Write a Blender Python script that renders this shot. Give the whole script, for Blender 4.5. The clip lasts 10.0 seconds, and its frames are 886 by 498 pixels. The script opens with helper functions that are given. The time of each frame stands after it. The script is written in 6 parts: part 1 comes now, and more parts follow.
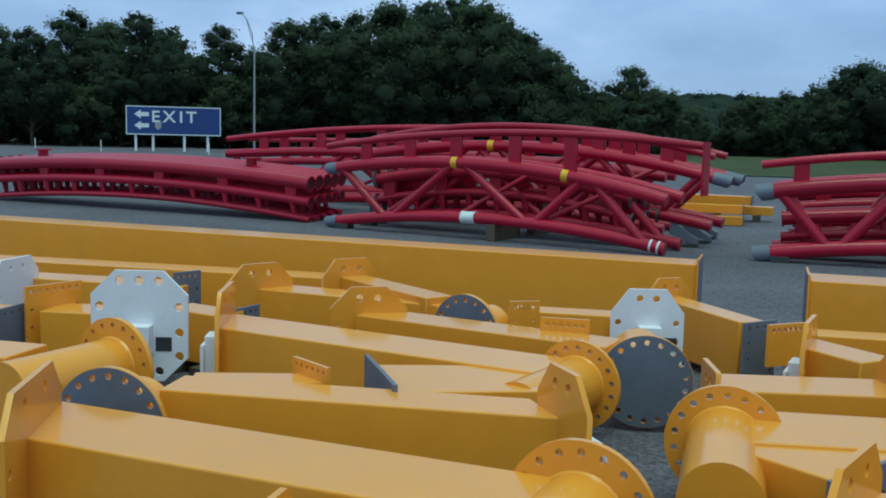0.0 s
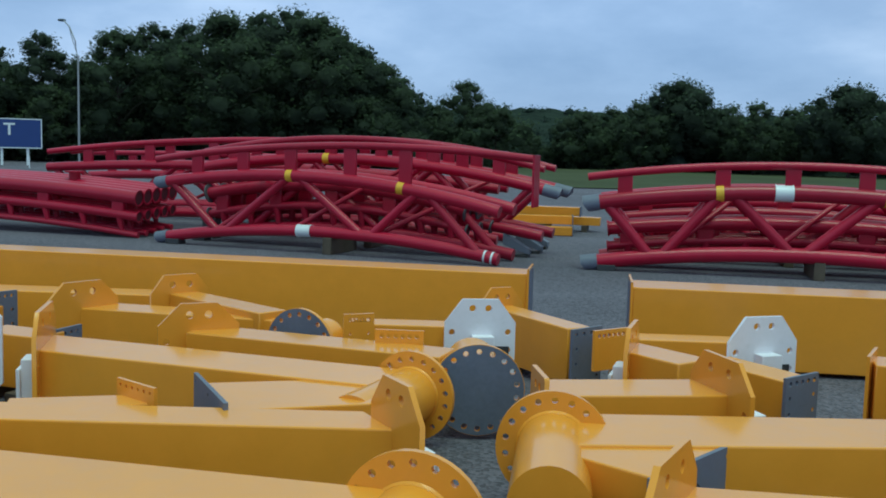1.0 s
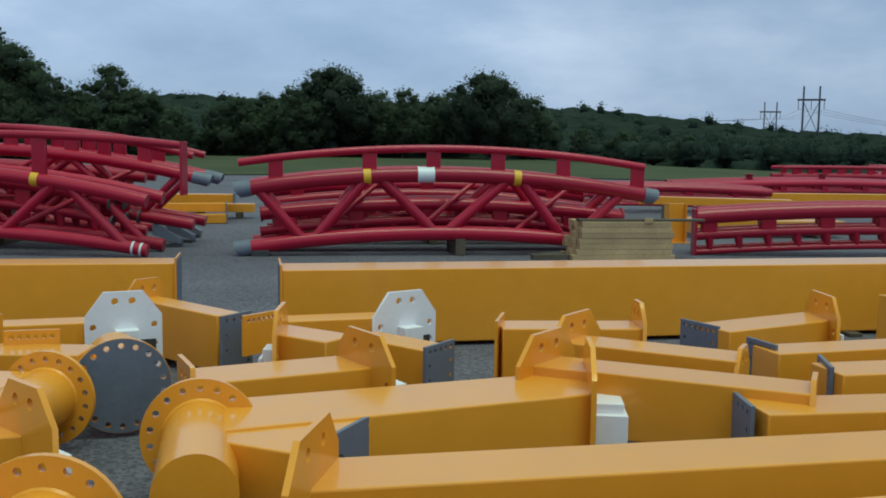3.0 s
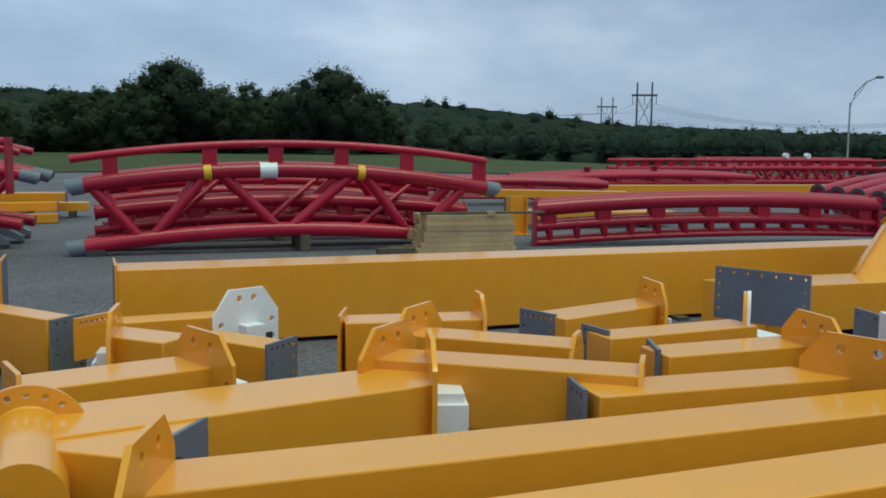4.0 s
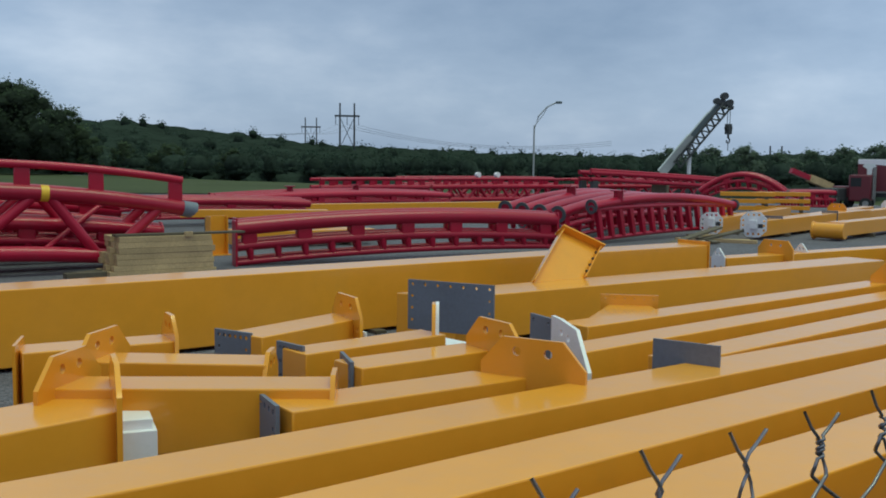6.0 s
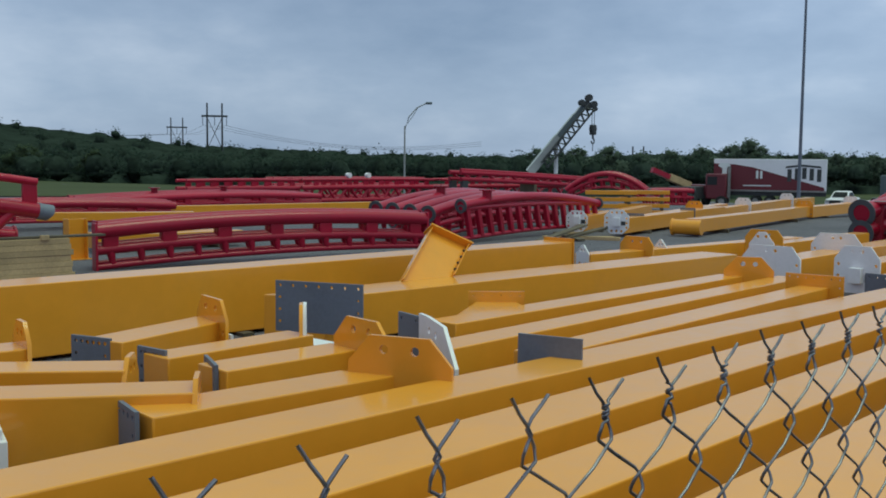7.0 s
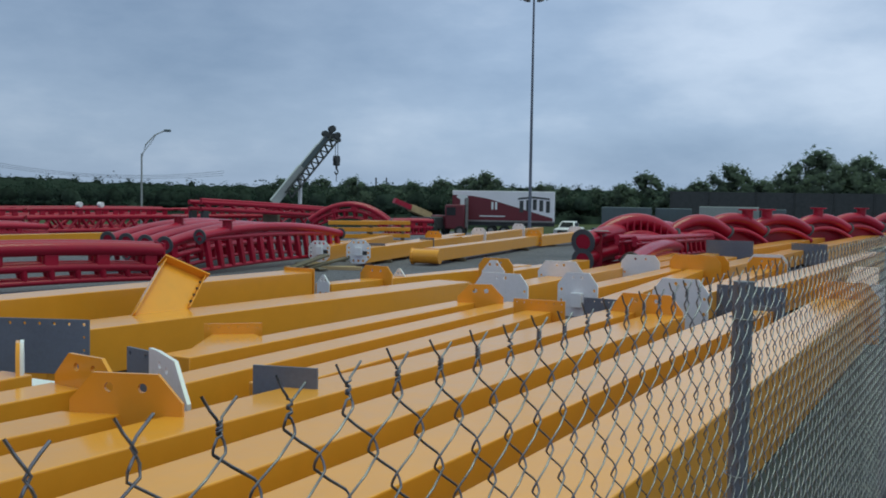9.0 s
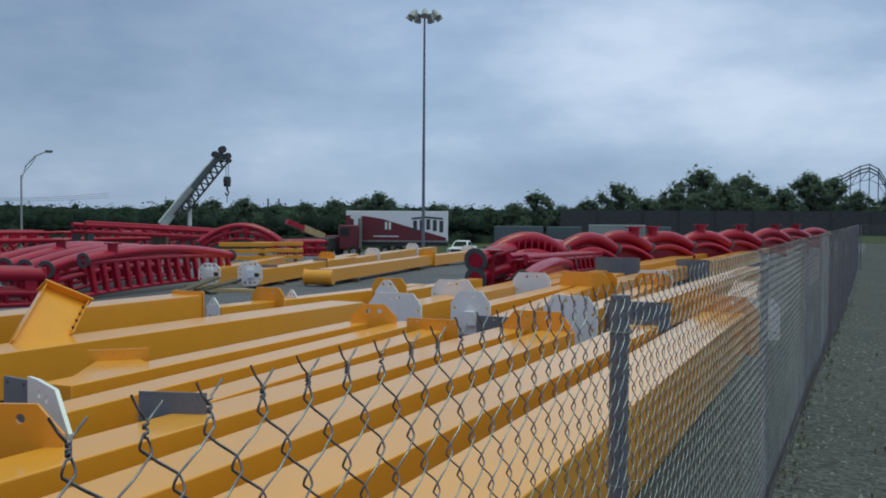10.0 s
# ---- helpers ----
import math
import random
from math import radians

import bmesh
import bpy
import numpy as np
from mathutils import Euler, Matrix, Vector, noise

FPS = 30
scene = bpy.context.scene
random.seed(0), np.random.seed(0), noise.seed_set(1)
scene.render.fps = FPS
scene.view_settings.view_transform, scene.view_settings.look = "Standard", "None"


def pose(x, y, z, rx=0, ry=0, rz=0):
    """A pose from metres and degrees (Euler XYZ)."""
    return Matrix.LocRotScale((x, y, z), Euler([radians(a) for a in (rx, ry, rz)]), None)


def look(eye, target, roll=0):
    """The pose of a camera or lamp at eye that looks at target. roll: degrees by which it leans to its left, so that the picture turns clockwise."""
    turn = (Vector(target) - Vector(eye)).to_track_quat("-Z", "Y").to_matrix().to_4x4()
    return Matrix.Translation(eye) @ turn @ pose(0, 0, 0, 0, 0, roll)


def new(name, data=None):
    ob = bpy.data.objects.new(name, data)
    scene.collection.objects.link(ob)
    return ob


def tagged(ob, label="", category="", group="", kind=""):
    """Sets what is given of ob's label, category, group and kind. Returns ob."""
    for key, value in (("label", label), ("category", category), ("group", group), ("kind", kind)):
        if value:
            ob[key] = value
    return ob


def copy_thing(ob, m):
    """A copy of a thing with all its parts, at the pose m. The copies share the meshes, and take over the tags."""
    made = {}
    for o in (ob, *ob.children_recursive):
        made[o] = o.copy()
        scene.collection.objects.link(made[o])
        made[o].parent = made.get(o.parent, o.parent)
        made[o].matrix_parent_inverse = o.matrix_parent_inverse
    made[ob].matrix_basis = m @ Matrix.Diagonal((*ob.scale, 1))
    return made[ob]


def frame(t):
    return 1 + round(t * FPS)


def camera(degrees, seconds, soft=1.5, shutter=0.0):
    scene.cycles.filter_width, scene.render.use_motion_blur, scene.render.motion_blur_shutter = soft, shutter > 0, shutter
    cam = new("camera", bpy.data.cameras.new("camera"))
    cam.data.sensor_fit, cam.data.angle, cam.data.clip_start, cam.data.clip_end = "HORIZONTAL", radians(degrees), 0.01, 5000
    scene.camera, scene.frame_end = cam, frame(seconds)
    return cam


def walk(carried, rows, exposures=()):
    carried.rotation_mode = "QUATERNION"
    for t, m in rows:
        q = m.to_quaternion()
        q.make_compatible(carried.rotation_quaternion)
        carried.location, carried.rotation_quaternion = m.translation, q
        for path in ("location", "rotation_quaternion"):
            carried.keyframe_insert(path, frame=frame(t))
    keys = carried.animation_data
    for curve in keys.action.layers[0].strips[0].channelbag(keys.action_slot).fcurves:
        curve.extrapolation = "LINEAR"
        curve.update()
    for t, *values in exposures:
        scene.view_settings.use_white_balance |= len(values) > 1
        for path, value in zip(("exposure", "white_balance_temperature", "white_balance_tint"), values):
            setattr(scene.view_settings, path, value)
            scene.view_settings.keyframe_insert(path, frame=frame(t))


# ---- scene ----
cam = camera(48.2, 10.0, soft=1.85)
PATH = [
    (0, (-0.787, -0.135, 1.94), (-1.335, 1.774, 1.705), 1.4),
    (0.5, (-0.765, -0.145, 1.947), (-1.159, 1.805, 1.739), 1.4),
    (1, (-0.746, -0.121, 1.938), (-0.978, 1.855, 1.737), 1.5),
    (1.5, (-0.717, -0.13, 1.935), (-0.789, 1.859, 1.736), 1.4),
    (2, (-0.68, -0.139, 1.925), (-0.581, 1.847, 1.714), 0.7),
    (2.5, (-0.653, -0.147, 1.928), (-0.384, 1.823, 1.714), 0.8),
    (3, (-0.631, -0.164, 1.925), (-0.189, 1.775, 1.71), 0.8),
    (4.5, (-0.564, -0.224, 1.924), (0.293, 1.569, 1.696), 0.4),
    (5, (-0.544, -0.246, 1.919), (0.437, 1.481, 1.692), 0.3),
    (5.5, (-0.53, -0.276, 1.917), (0.593, 1.367, 1.722), 0.6),
    (7, (-0.477, -0.333, 1.895), (0.953, 1.055, 1.723), 0.5),
    (7.5, (-0.472, -0.361, 1.902), (1.056, 0.919, 1.739), 0.5),
    (8, (-0.484, -0.413, 1.905), (1.13, 0.759, 1.753), 0.5),
    (8.5, (-0.462, -0.41, 1.896), (1.222, 0.662, 1.765), 0.8),
    (9, (-0.468, -0.43, 1.898), (1.271, 0.554, 1.793), 0.9),
    (9.5, (-0.475, -0.443, 1.899), (1.313, 0.449, 1.818), 0.8),
    (10, (-0.462, -0.455, 1.894), (1.372, 0.339, 1.832), 0.4),
]
walk(cam, [(t, look(eye, target, roll)) for t, eye, target, roll in PATH], [(0, 0.06, 5330, 3), (1, 0.06, 5400, 4), (2.5, 0.05, 5800, 6), (4.5, 0.14, 6250, 6), (7, -0.03, 6150, 7), (10, -0.06, 6050, 7)])

# ---- world and light: an overcast noon ----
world = bpy.data.worlds.new("overcast_sky")
scene.world = world
world.use_nodes = True
wn, wl = world.node_tree.nodes, world.node_tree.links
wn.clear()
w_out = wn.new("ShaderNodeOutputWorld")
w_bg = wn.new("ShaderNodeBackground")
w_sky = wn.new("ShaderNodeTexSky")
w_sky.sky_type, w_sky.sun_disc = "NISHITA", False
w_sky.sun_elevation, w_sky.sun_rotation = radians(58), radians(200)
w_tc = wn.new("ShaderNodeTexCoord")
w_map = wn.new("ShaderNodeMapping")
w_map.inputs["Scale"].default_value = (1.3, 1.3, 3.4)
w_n1 = wn.new("ShaderNodeTexNoise")
w_n1.inputs["Scale"].default_value, w_n1.inputs["Detail"].default_value, w_n1.inputs["Roughness"].default_value = 1.7, 7, 0.56
w_r1 = wn.new("ShaderNodeValToRGB")
w_r1.color_ramp.elements[0].position, w_r1.color_ramp.elements[0].color = 0.30, (0.205, 0.288, 0.42, 1)
w_r1.color_ramp.elements[1].position, w_r1.color_ramp.elements[1].color = 0.69, (0.57, 0.64, 0.75, 1)
e = w_r1.color_ramp.elements.new(0.5)
e.color = (0.342, 0.43, 0.565, 1)
w_mul = wn.new("ShaderNodeMix")
w_mul.data_type, w_mul.blend_type = "RGBA", "ADD"
w_mul.inputs["Factor"].default_value = 0.012
wl.new(w_tc.outputs["Generated"], w_map.inputs["Vector"])
wl.new(w_map.outputs["Vector"], w_n1.inputs["Vector"])
wl.new(w_n1.outputs["Fac"], w_r1.inputs["Fac"])
wl.new(w_r1.outputs["Color"], w_mul.inputs["A"])
wl.new(w_sky.outputs["Color"], w_mul.inputs["B"])
# a broad darker bank in the cloud, thinning out to both sides
w_dot = wn.new("ShaderNodeVectorMath")
w_dot.operation = "DOT_PRODUCT"
w_dot.inputs[1].default_value = (0.56, 0.77, 0.30)
w_fade = wn.new("ShaderNodeMapRange")
w_fade.interpolation_type = "SMOOTHSTEP"
w_fade.inputs["From Min"].default_value, w_fade.inputs["From Max"].default_value = 0.86, 1.0
w_fade.inputs["To Min"].default_value, w_fade.inputs["To Max"].default_value = 1.04, 0.86
w_bank = wn.new("ShaderNodeVectorMath")
w_bank.operation = "SCALE"
wl.new(w_tc.outputs["Generated"], w_dot.inputs[0])
wl.new(w_dot.outputs["Value"], w_fade.inputs["Value"])
wl.new(w_mul.outputs["Result"], w_bank.inputs[0])
wl.new(w_fade.outputs["Result"], w_bank.inputs["Scale"])
w_sep = wn.new("ShaderNodeSeparateXYZ")
w_up = wn.new("ShaderNodeMapRange")
w_up.inputs["From Min"].default_value, w_up.inputs["From Max"].default_value = 0.28, 0.95
w_top = wn.new("ShaderNodeMix")
w_top.data_type = "RGBA"
w_top.inputs["B"].default_value = (0.56, 0.68, 0.59, 1)
wl.new(w_tc.outputs["Generated"], w_sep.inputs["Vector"])
wl.new(w_sep.outputs["Z"], w_up.inputs["Value"])
wl.new(w_up.outputs["Result"], w_top.inputs["Factor"])
wl.new(w_bank.outputs["Vector"], w_top.inputs["A"])
wl.new(w_top.outputs["Result"], w_bg.inputs["Color"])
wl.new(w_bg.outputs["Background"], w_out.inputs["Surface"])
w_bg.inputs["Strength"].default_value = 1.0

sun = new("sun", bpy.data.lights.new("sun", "SUN"))
sun.data.energy, sun.data.angle, sun.data.color = 1.6, radians(35), (0.77, 1.0, 0.66)
sun.matrix_world = look((0, 0, 30), (-4, 9, 0))
scene.view_settings.exposure = 0.0


# ---- materials ----
def material(name, base, rough=0.5, metal=0.0, var=0.12, scale=6.0, bump=0.0, bump_scale=60.0, coat=0.0, dirt=None, dirt_amount=0.3, island=0.0, objvar=0.0, spec=0.5, coat_rough=0.2):
    """A painted or raw surface: base colour, broad and fine variation, dirt specks, relief."""
    m = bpy.data.materials.new(name)
    m.use_nodes = True
    n, l = m.node_tree.nodes, m.node_tree.links
    b = n["Principled BSDF"]
    b.inputs["Metallic"].default_value = metal
    b.inputs["Coat Weight"].default_value = coat
    b.inputs["Coat Roughness"].default_value = coat_rough
    b.inputs["Specular IOR Level"].default_value = spec
    b.inputs["Coat IOR"].default_value = 1.45
    tc = n.new("ShaderNodeTexCoord")
    big = n.new("ShaderNodeTexNoise")
    big.inputs["Scale"].default_value, big.inputs["Detail"].default_value = scale * 0.25, 4
    fine = n.new("ShaderNodeTexNoise")
    fine.inputs["Scale"].default_value, fine.inputs["Detail"].default_value, fine.inputs["Roughness"].default_value = scale * 4, 6, 0.65
    for q in (big, fine):
        l.new(tc.outputs["Object"], q.inputs["Vector"])
    mixf = n.new("ShaderNodeMath")
    mixf.operation = "ADD"
    l.new(big.outputs["Fac"], mixf.inputs[0])
    l.new(fine.outputs["Fac"], mixf.inputs[1])
    rng = n.new("ShaderNodeMapRange")
    rng.inputs["From Min"].default_value, rng.inputs["From Max"].default_value = 0.7, 1.3
    rng.inputs["To Min"].default_value, rng.inputs["To Max"].default_value = 1 - var, 1 + var
    l.new(mixf.outputs[0], rng.inputs["Value"])
    last = rng.outputs["Result"]
    if island or objvar:
        rv = n.new("ShaderNodeMapRange")
        amount = island or objvar
        rv.inputs["To Min"].default_value, rv.inputs["To Max"].default_value = 1 - amount, 1 + amount
        if island:
            l.new(n.new("ShaderNodeNewGeometry").outputs["Random Per Island"], rv.inputs["Value"])
        else:
            l.new(n.new("ShaderNodeObjectInfo").outputs["Random"], rv.inputs["Value"])
        mm = n.new("ShaderNodeMath")
        mm.operation = "MULTIPLY"
        l.new(last, mm.inputs[0])
        l.new(rv.outputs["Result"], mm.inputs[1])
        last = mm.outputs[0]
    col = n.new("ShaderNodeVectorMath")
    col.operation = "SCALE"
    col.inputs[0].default_value = base
    l.new(last, col.inputs["Scale"])
    out = col.outputs["Vector"]
    if dirt:
        dn = n.new("ShaderNodeTexNoise")
        dn.inputs["Scale"].default_value, dn.inputs["Detail"].default_value, dn.inputs["Roughness"].default_value = scale * 1.3, 8, 0.7
        l.new(tc.outputs["Object"], dn.inputs["Vector"])
        dr = n.new("ShaderNodeMapRange")
        dr.inputs["From Min"].default_value, dr.inputs["From Max"].default_value = 0.55, 0.75
        dr.inputs["To Min"].default_value, dr.inputs["To Max"].default_value = 0.0, dirt_amount
        l.new(dn.outputs["Fac"], dr.inputs["Value"])
        dm = n.new("ShaderNodeMix")
        dm.data_type = "RGBA"
        dm.inputs["B"].default_value = (*dirt, 1)
        l.new(dr.outputs["Result"], dm.inputs["Factor"])
        l.new(out, dm.inputs["A"])
        out = dm.outputs["Result"]
    l.new(out, b.inputs["Base Color"])
    rr = n.new("ShaderNodeMapRange")
    rr.inputs["From Min"].default_value, rr.inputs["From Max"].default_value = 0.3, 0.7
    rr.inputs["To Min"].default_value, rr.inputs["To Max"].default_value = max(rough - 0.07, 0.05), min(rough + 0.09, 1)
    l.new(fine.outputs["Fac"], rr.inputs["Value"])
    l.new(rr.outputs["Result"], b.inputs["Roughness"])
    if bump:
        bn = n.new("ShaderNodeTexNoise")
        bn.inputs["Scale"].default_value, bn.inputs["Detail"].default_value = bump_scale, 5
        l.new(tc.outputs["Object"], bn.inputs["Vector"])
        bp = n.new("ShaderNodeBump")
        bp.inputs["Strength"].default_value, bp.inputs["Distance"].default_value = bump, 0.01
        l.new(bn.outputs["Fac"], bp.inputs["Height"])
        l.new(bp.outputs["Normal"], b.inputs["Normal"])
    return m


YELLOW = material("yellow_paint", (0.765, 0.301, 0.020), 0.5, var=0.06, scale=1.2, spec=0.22, coat=0.82, coat_rough=0.15, dirt=(0.45, 0.28, 0.08), dirt_amount=0.12, objvar=0.04)
RED = material("red_paint", (0.345, 0.003, 0.027), 0.42, var=0.10, scale=1.5, spec=0.25, coat=0.45, coat_rough=0.12, dirt=(0.2, 0.03, 0.04), dirt_amount=0.25, objvar=0.12)
# red darkened for the shade inside open pipe ends
DARKRED = material("red_pipe_hollow_shade", (0.08, 0.006, 0.014), 0.7, var=0.2, scale=4)
PRIMER = material("grey_primer", (0.134, 0.143, 0.195), 0.55, var=0.15, scale=8, dirt=(0.16, 0.17, 0.18), dirt_amount=0.35)
WHITE = material("white_paint", (0.77, 0.73, 0.80), 0.4, var=0.04, scale=5, dirt=(0.42, 0.42, 0.40), dirt_amount=0.25)
GALV = material("galvanised_steel", (0.26, 0.25, 0.25), 0.5, metal=0.6, var=0.35, scale=18, objvar=0.1)
WIRE = material("galvanised_wire", (0.255, 0.24, 0.265), 0.32, metal=0.85, var=0.35, scale=18)
POST = material("weathered_zinc", (0.165, 0.165, 0.20), 0.55, metal=0.2, var=0.2, scale=12)
FLANGE = material("dull_flange_primer", (0.075, 0.072, 0.085), 0.6, var=0.2, scale=8)
DARKSTEEL = material("dark_steel", (0.06, 0.06, 0.065), 0.5, metal=0.5, var=0.2, scale=10)
LUMBER = material("weathered_lumber", (0.42, 0.28, 0.155), 0.75, var=0.25, scale=8, bump=0.3, bump_scale=40, objvar=0.15)
TIMBER = material("old_timber_block", (0.10, 0.075, 0.055), 0.85, var=0.3, scale=8, bump=0.3, bump_scale=30, objvar=0.2)
BARK = material("bark", (0.055, 0.042, 0.032), 0.9, var=0.3, scale=3, bump=0.4, bump_scale=20)
LEAF = material("leaves", (0.064, 0.081, 0.053), 0.7, var=0.28, scale=1.7, island=0.1, spec=0.06)
LEAF_DARK = material("dark_leaves", (0.054, 0.068, 0.050), 0.7, var=0.28, scale=1.7, island=0.1, spec=0.06)
# distance haze over the eastern trees, put into their leaf colour
LEAF_HAZED = material("hazed_leaves", (0.120, 0.150, 0.118), 0.7, var=0.25, scale=1.7, island=0.08, spec=0.06)
LEAF_FAR = material("far_leaves", (0.040, 0.055, 0.045), 0.9, var=0.55, scale=0.6, island=0.22, spec=0.05)
BLUE_SIGN = material("blue_sign_sheet", (0.02, 0.045, 0.19), 0.4, var=0.05)
SIGN_WHITE = material("sign_white", (0.7, 0.72, 0.75), 0.4, var=0.04)
STONE = material("loose_stone", (0.15, 0.15, 0.14), 0.9, var=0.3, scale=20, island=0.55)
WEED = material("dry_weeds", (0.10, 0.09, 0.055), 0.8, var=0.3, scale=8, island=0.4)
TAPE_YELLOW = material("yellow_tape", (0.72, 0.40, 0.02), 0.5, var=0.08, scale=6)
TYRE = material("rubber", (0.02, 0.02, 0.02), 0.8, var=0.2)
GLASS_DARK = material("dark_glass", (0.02, 0.025, 0.03), 0.1, var=0.05)
MAROON = material("maroon_vinyl", (0.13, 0.012, 0.022), 0.4, var=0.08, scale=1)
CRANE_GREY = material("crane_grey", (0.30, 0.31, 0.32), 0.45, var=0.12, scale=1)
# pale housing paint, also the light put on the boom's upper edge
CRANE_PALE = material("crane_pale_and_lit_edge", (0.52, 0.53, 0.54), 0.45, var=0.1, scale=1)
CONCRETE = material("concrete", (0.36, 0.35, 0.33), 0.85, var=0.15, scale=3, bump=0.2)
DULL_SHEET = material("dull_sheet_metal", (0.10, 0.12, 0.145), 0.6, var=0.12, scale=0.6)
SHEETMETAL = material("grey_sheet_metal", (0.315, 0.31, 0.335), 0.5, var=0.1, scale=0.6)


def gravel_material(name, dark, light, size):
    m = bpy.data.materials.new(name)
    m.use_nodes = True
    n, l = m.node_tree.nodes, m.node_tree.links
    b = n["Principled BSDF"]
    b.inputs["Roughness"].default_value = 0.95
    tc = n.new("ShaderNodeTexCoord")
    vor = n.new("ShaderNodeTexVoronoi")
    vor.inputs["Scale"].default_value = size
    vor.inputs["Randomness"].default_value = 1
    patch = n.new("ShaderNodeTexNoise")
    patch.inputs["Scale"].default_value, patch.inputs["Detail"].default_value = 0.35, 6
    grit = n.new("ShaderNodeTexNoise")
    grit.inputs["Scale"].default_value, grit.inputs["Detail"].default_value, grit.inputs["Roughness"].default_value = 9, 8, 0.75
    for q in (vor, patch, grit):
        l.new(tc.outputs["Object"], q.inputs["Vector"])
    sep = n.new("ShaderNodeSeparateColor")
    l.new(vor.outputs["Color"], sep.inputs["Color"])
    ramp = n.new("ShaderNodeValToRGB")
    ramp.color_ramp.elements[0].color = (*dark, 1)
    ramp.color_ramp.elements[1].color = (*light, 1)
    l.new(sep.outputs["Red"], ramp.inputs["Fac"])
    add = n.new("ShaderNodeMath")
    add.operation = "ADD"
    l.new(patch.outputs["Fac"], add.inputs[0])
    l.new(grit.outputs["Fac"], add.inputs[1])
    rng = n.new("ShaderNodeMapRange")
    rng.inputs["From Min"].default_value, rng.inputs["From Max"].default_value = 0.6, 1.4
    rng.inputs["To Min"].default_value, rng.inputs["To Max"].default_value = 0.6, 1.3
    l.new(add.outputs[0], rng.inputs["Value"])
    sc = n.new("ShaderNodeVectorMath")
    sc.operation = "SCALE"
    l.new(ramp.outputs["Color"], sc.inputs[0])
    l.new(rng.outputs["Result"], sc.inputs["Scale"])
    l.new(sc.outputs["Vector"], b.inputs["Base Color"])
    bp = n.new("ShaderNodeBump")
    bp.inputs["Strength"].default_value, bp.inputs["Distance"].default_value = 0.8, 0.02
    l.new(vor.outputs["Distance"], bp.inputs["Height"])
    l.new(bp.outputs["Normal"], b.inputs["Normal"])
    return m




def let_light_through(m, colour, share):
    """Thin leaves: part of the light passes to the other side."""
    n, l = m.node_tree.nodes, m.node_tree.links
    mix, tr, out = n.new("ShaderNodeMixShader"), n.new("ShaderNodeBsdfTranslucent"), n["Material Output"]
    tr.inputs["Color"].default_value = (*colour, 1)
    mix.inputs["Fac"].default_value = share
    l.new(n["Principled BSDF"].outputs["BSDF"], mix.inputs[1])
    l.new(tr.outputs["BSDF"], mix.inputs[2])
    l.new(mix.outputs["Shader"], out.inputs["Surface"])


let_light_through(LEAF, (0.088, 0.120, 0.066), 0.6)
let_light_through(LEAF_DARK, (0.078, 0.106, 0.068), 0.6)
let_light_through(LEAF_HAZED, (0.14, 0.175, 0.14), 0.6)
let_light_through(LEAF_FAR, (0.036, 0.06, 0.048), 0.4)
GRAVEL = gravel_material("gravel", (0.068, 0.062, 0.083), (0.163, 0.143, 0.185), 38)
VERGE = gravel_material("stony_dirt", (0.031, 0.028, 0.030), (0.090, 0.081, 0.086), 30)
GRASS = material("mown_grass", (0.062, 0.070, 0.038), 0.95, var=0.25, scale=0.35, spec=0.05, dirt=(0.075, 0.07, 0.04), dirt_amount=0.4)


# ---- mesh helpers ----
def mesh_of(bm, name, mat, smooth=40):
    me = bpy.data.meshes.new(name)
    bmesh.ops.recalc_face_normals(bm, faces=bm.faces)
    # large flats keep their own normal, rounded edges and pipes shade smoothly
    rounded = []
    for fc in bm.faces:
        near = sorted(k.calc_area() for e in fc.edges for k in e.link_faces if k is not fc)
        rounded.append(not (near and fc.calc_area() > 5 * near[len(near) // 2]))
    bm.to_mesh(me)
    bm.free()
    if mat:
        me.materials.append(mat)
    if smooth:
        me.shade_smooth()
        me.set_sharp_from_angle(angle=radians(smooth))
        me.polygons.foreach_set("use_smooth", rounded)
    return me


def part(name, bm, mat, parent, label="", smooth=40):
    ob = new(name, mesh_of(bm, name, mat, smooth))
    ob.parent = parent
    if label:
        ob["label"] = label
    return ob


def thing(name, label, category, m=None, group="", kind=""):
    ob = new(name)
    ob.empty_display_size = 0.2
    if m is not None:
        ob.matrix_world = m
    return tagged(ob, label, category, group, kind)


def box(bm, x0, x1, y0, y1, z0, z1, bevel=0.0, m=None, taper=None):
    """A box; taper = (half width, z0, z1) at the x1 end."""
    ty0, ty1, tz0, tz1 = (y0, y1, z0, z1) if taper is None else taper
    co = [(x0, y0, z0), (x0, y1, z0), (x0, y1, z1), (x0, y0, z1), (x1, ty0, tz0), (x1, ty1, tz0), (x1, ty1, tz1), (x1, ty0, tz1)]
    vs = [bm.verts.new(m @ Vector(c) if m is not None else c) for c in co]
    fs = [bm.faces.new([vs[i] for i in f]) for f in ((0, 1, 2, 3), (7, 6, 5, 4), (0, 4, 5, 1), (1, 5, 6, 2), (2, 6, 7, 3), (3, 7, 4, 0))]
    if bevel:
        bmesh.ops.bevel(bm, geom=list({e for f in fs for e in f.edges}), offset=bevel, segments=2, affect="EDGES", profile=0.5)
    return fs


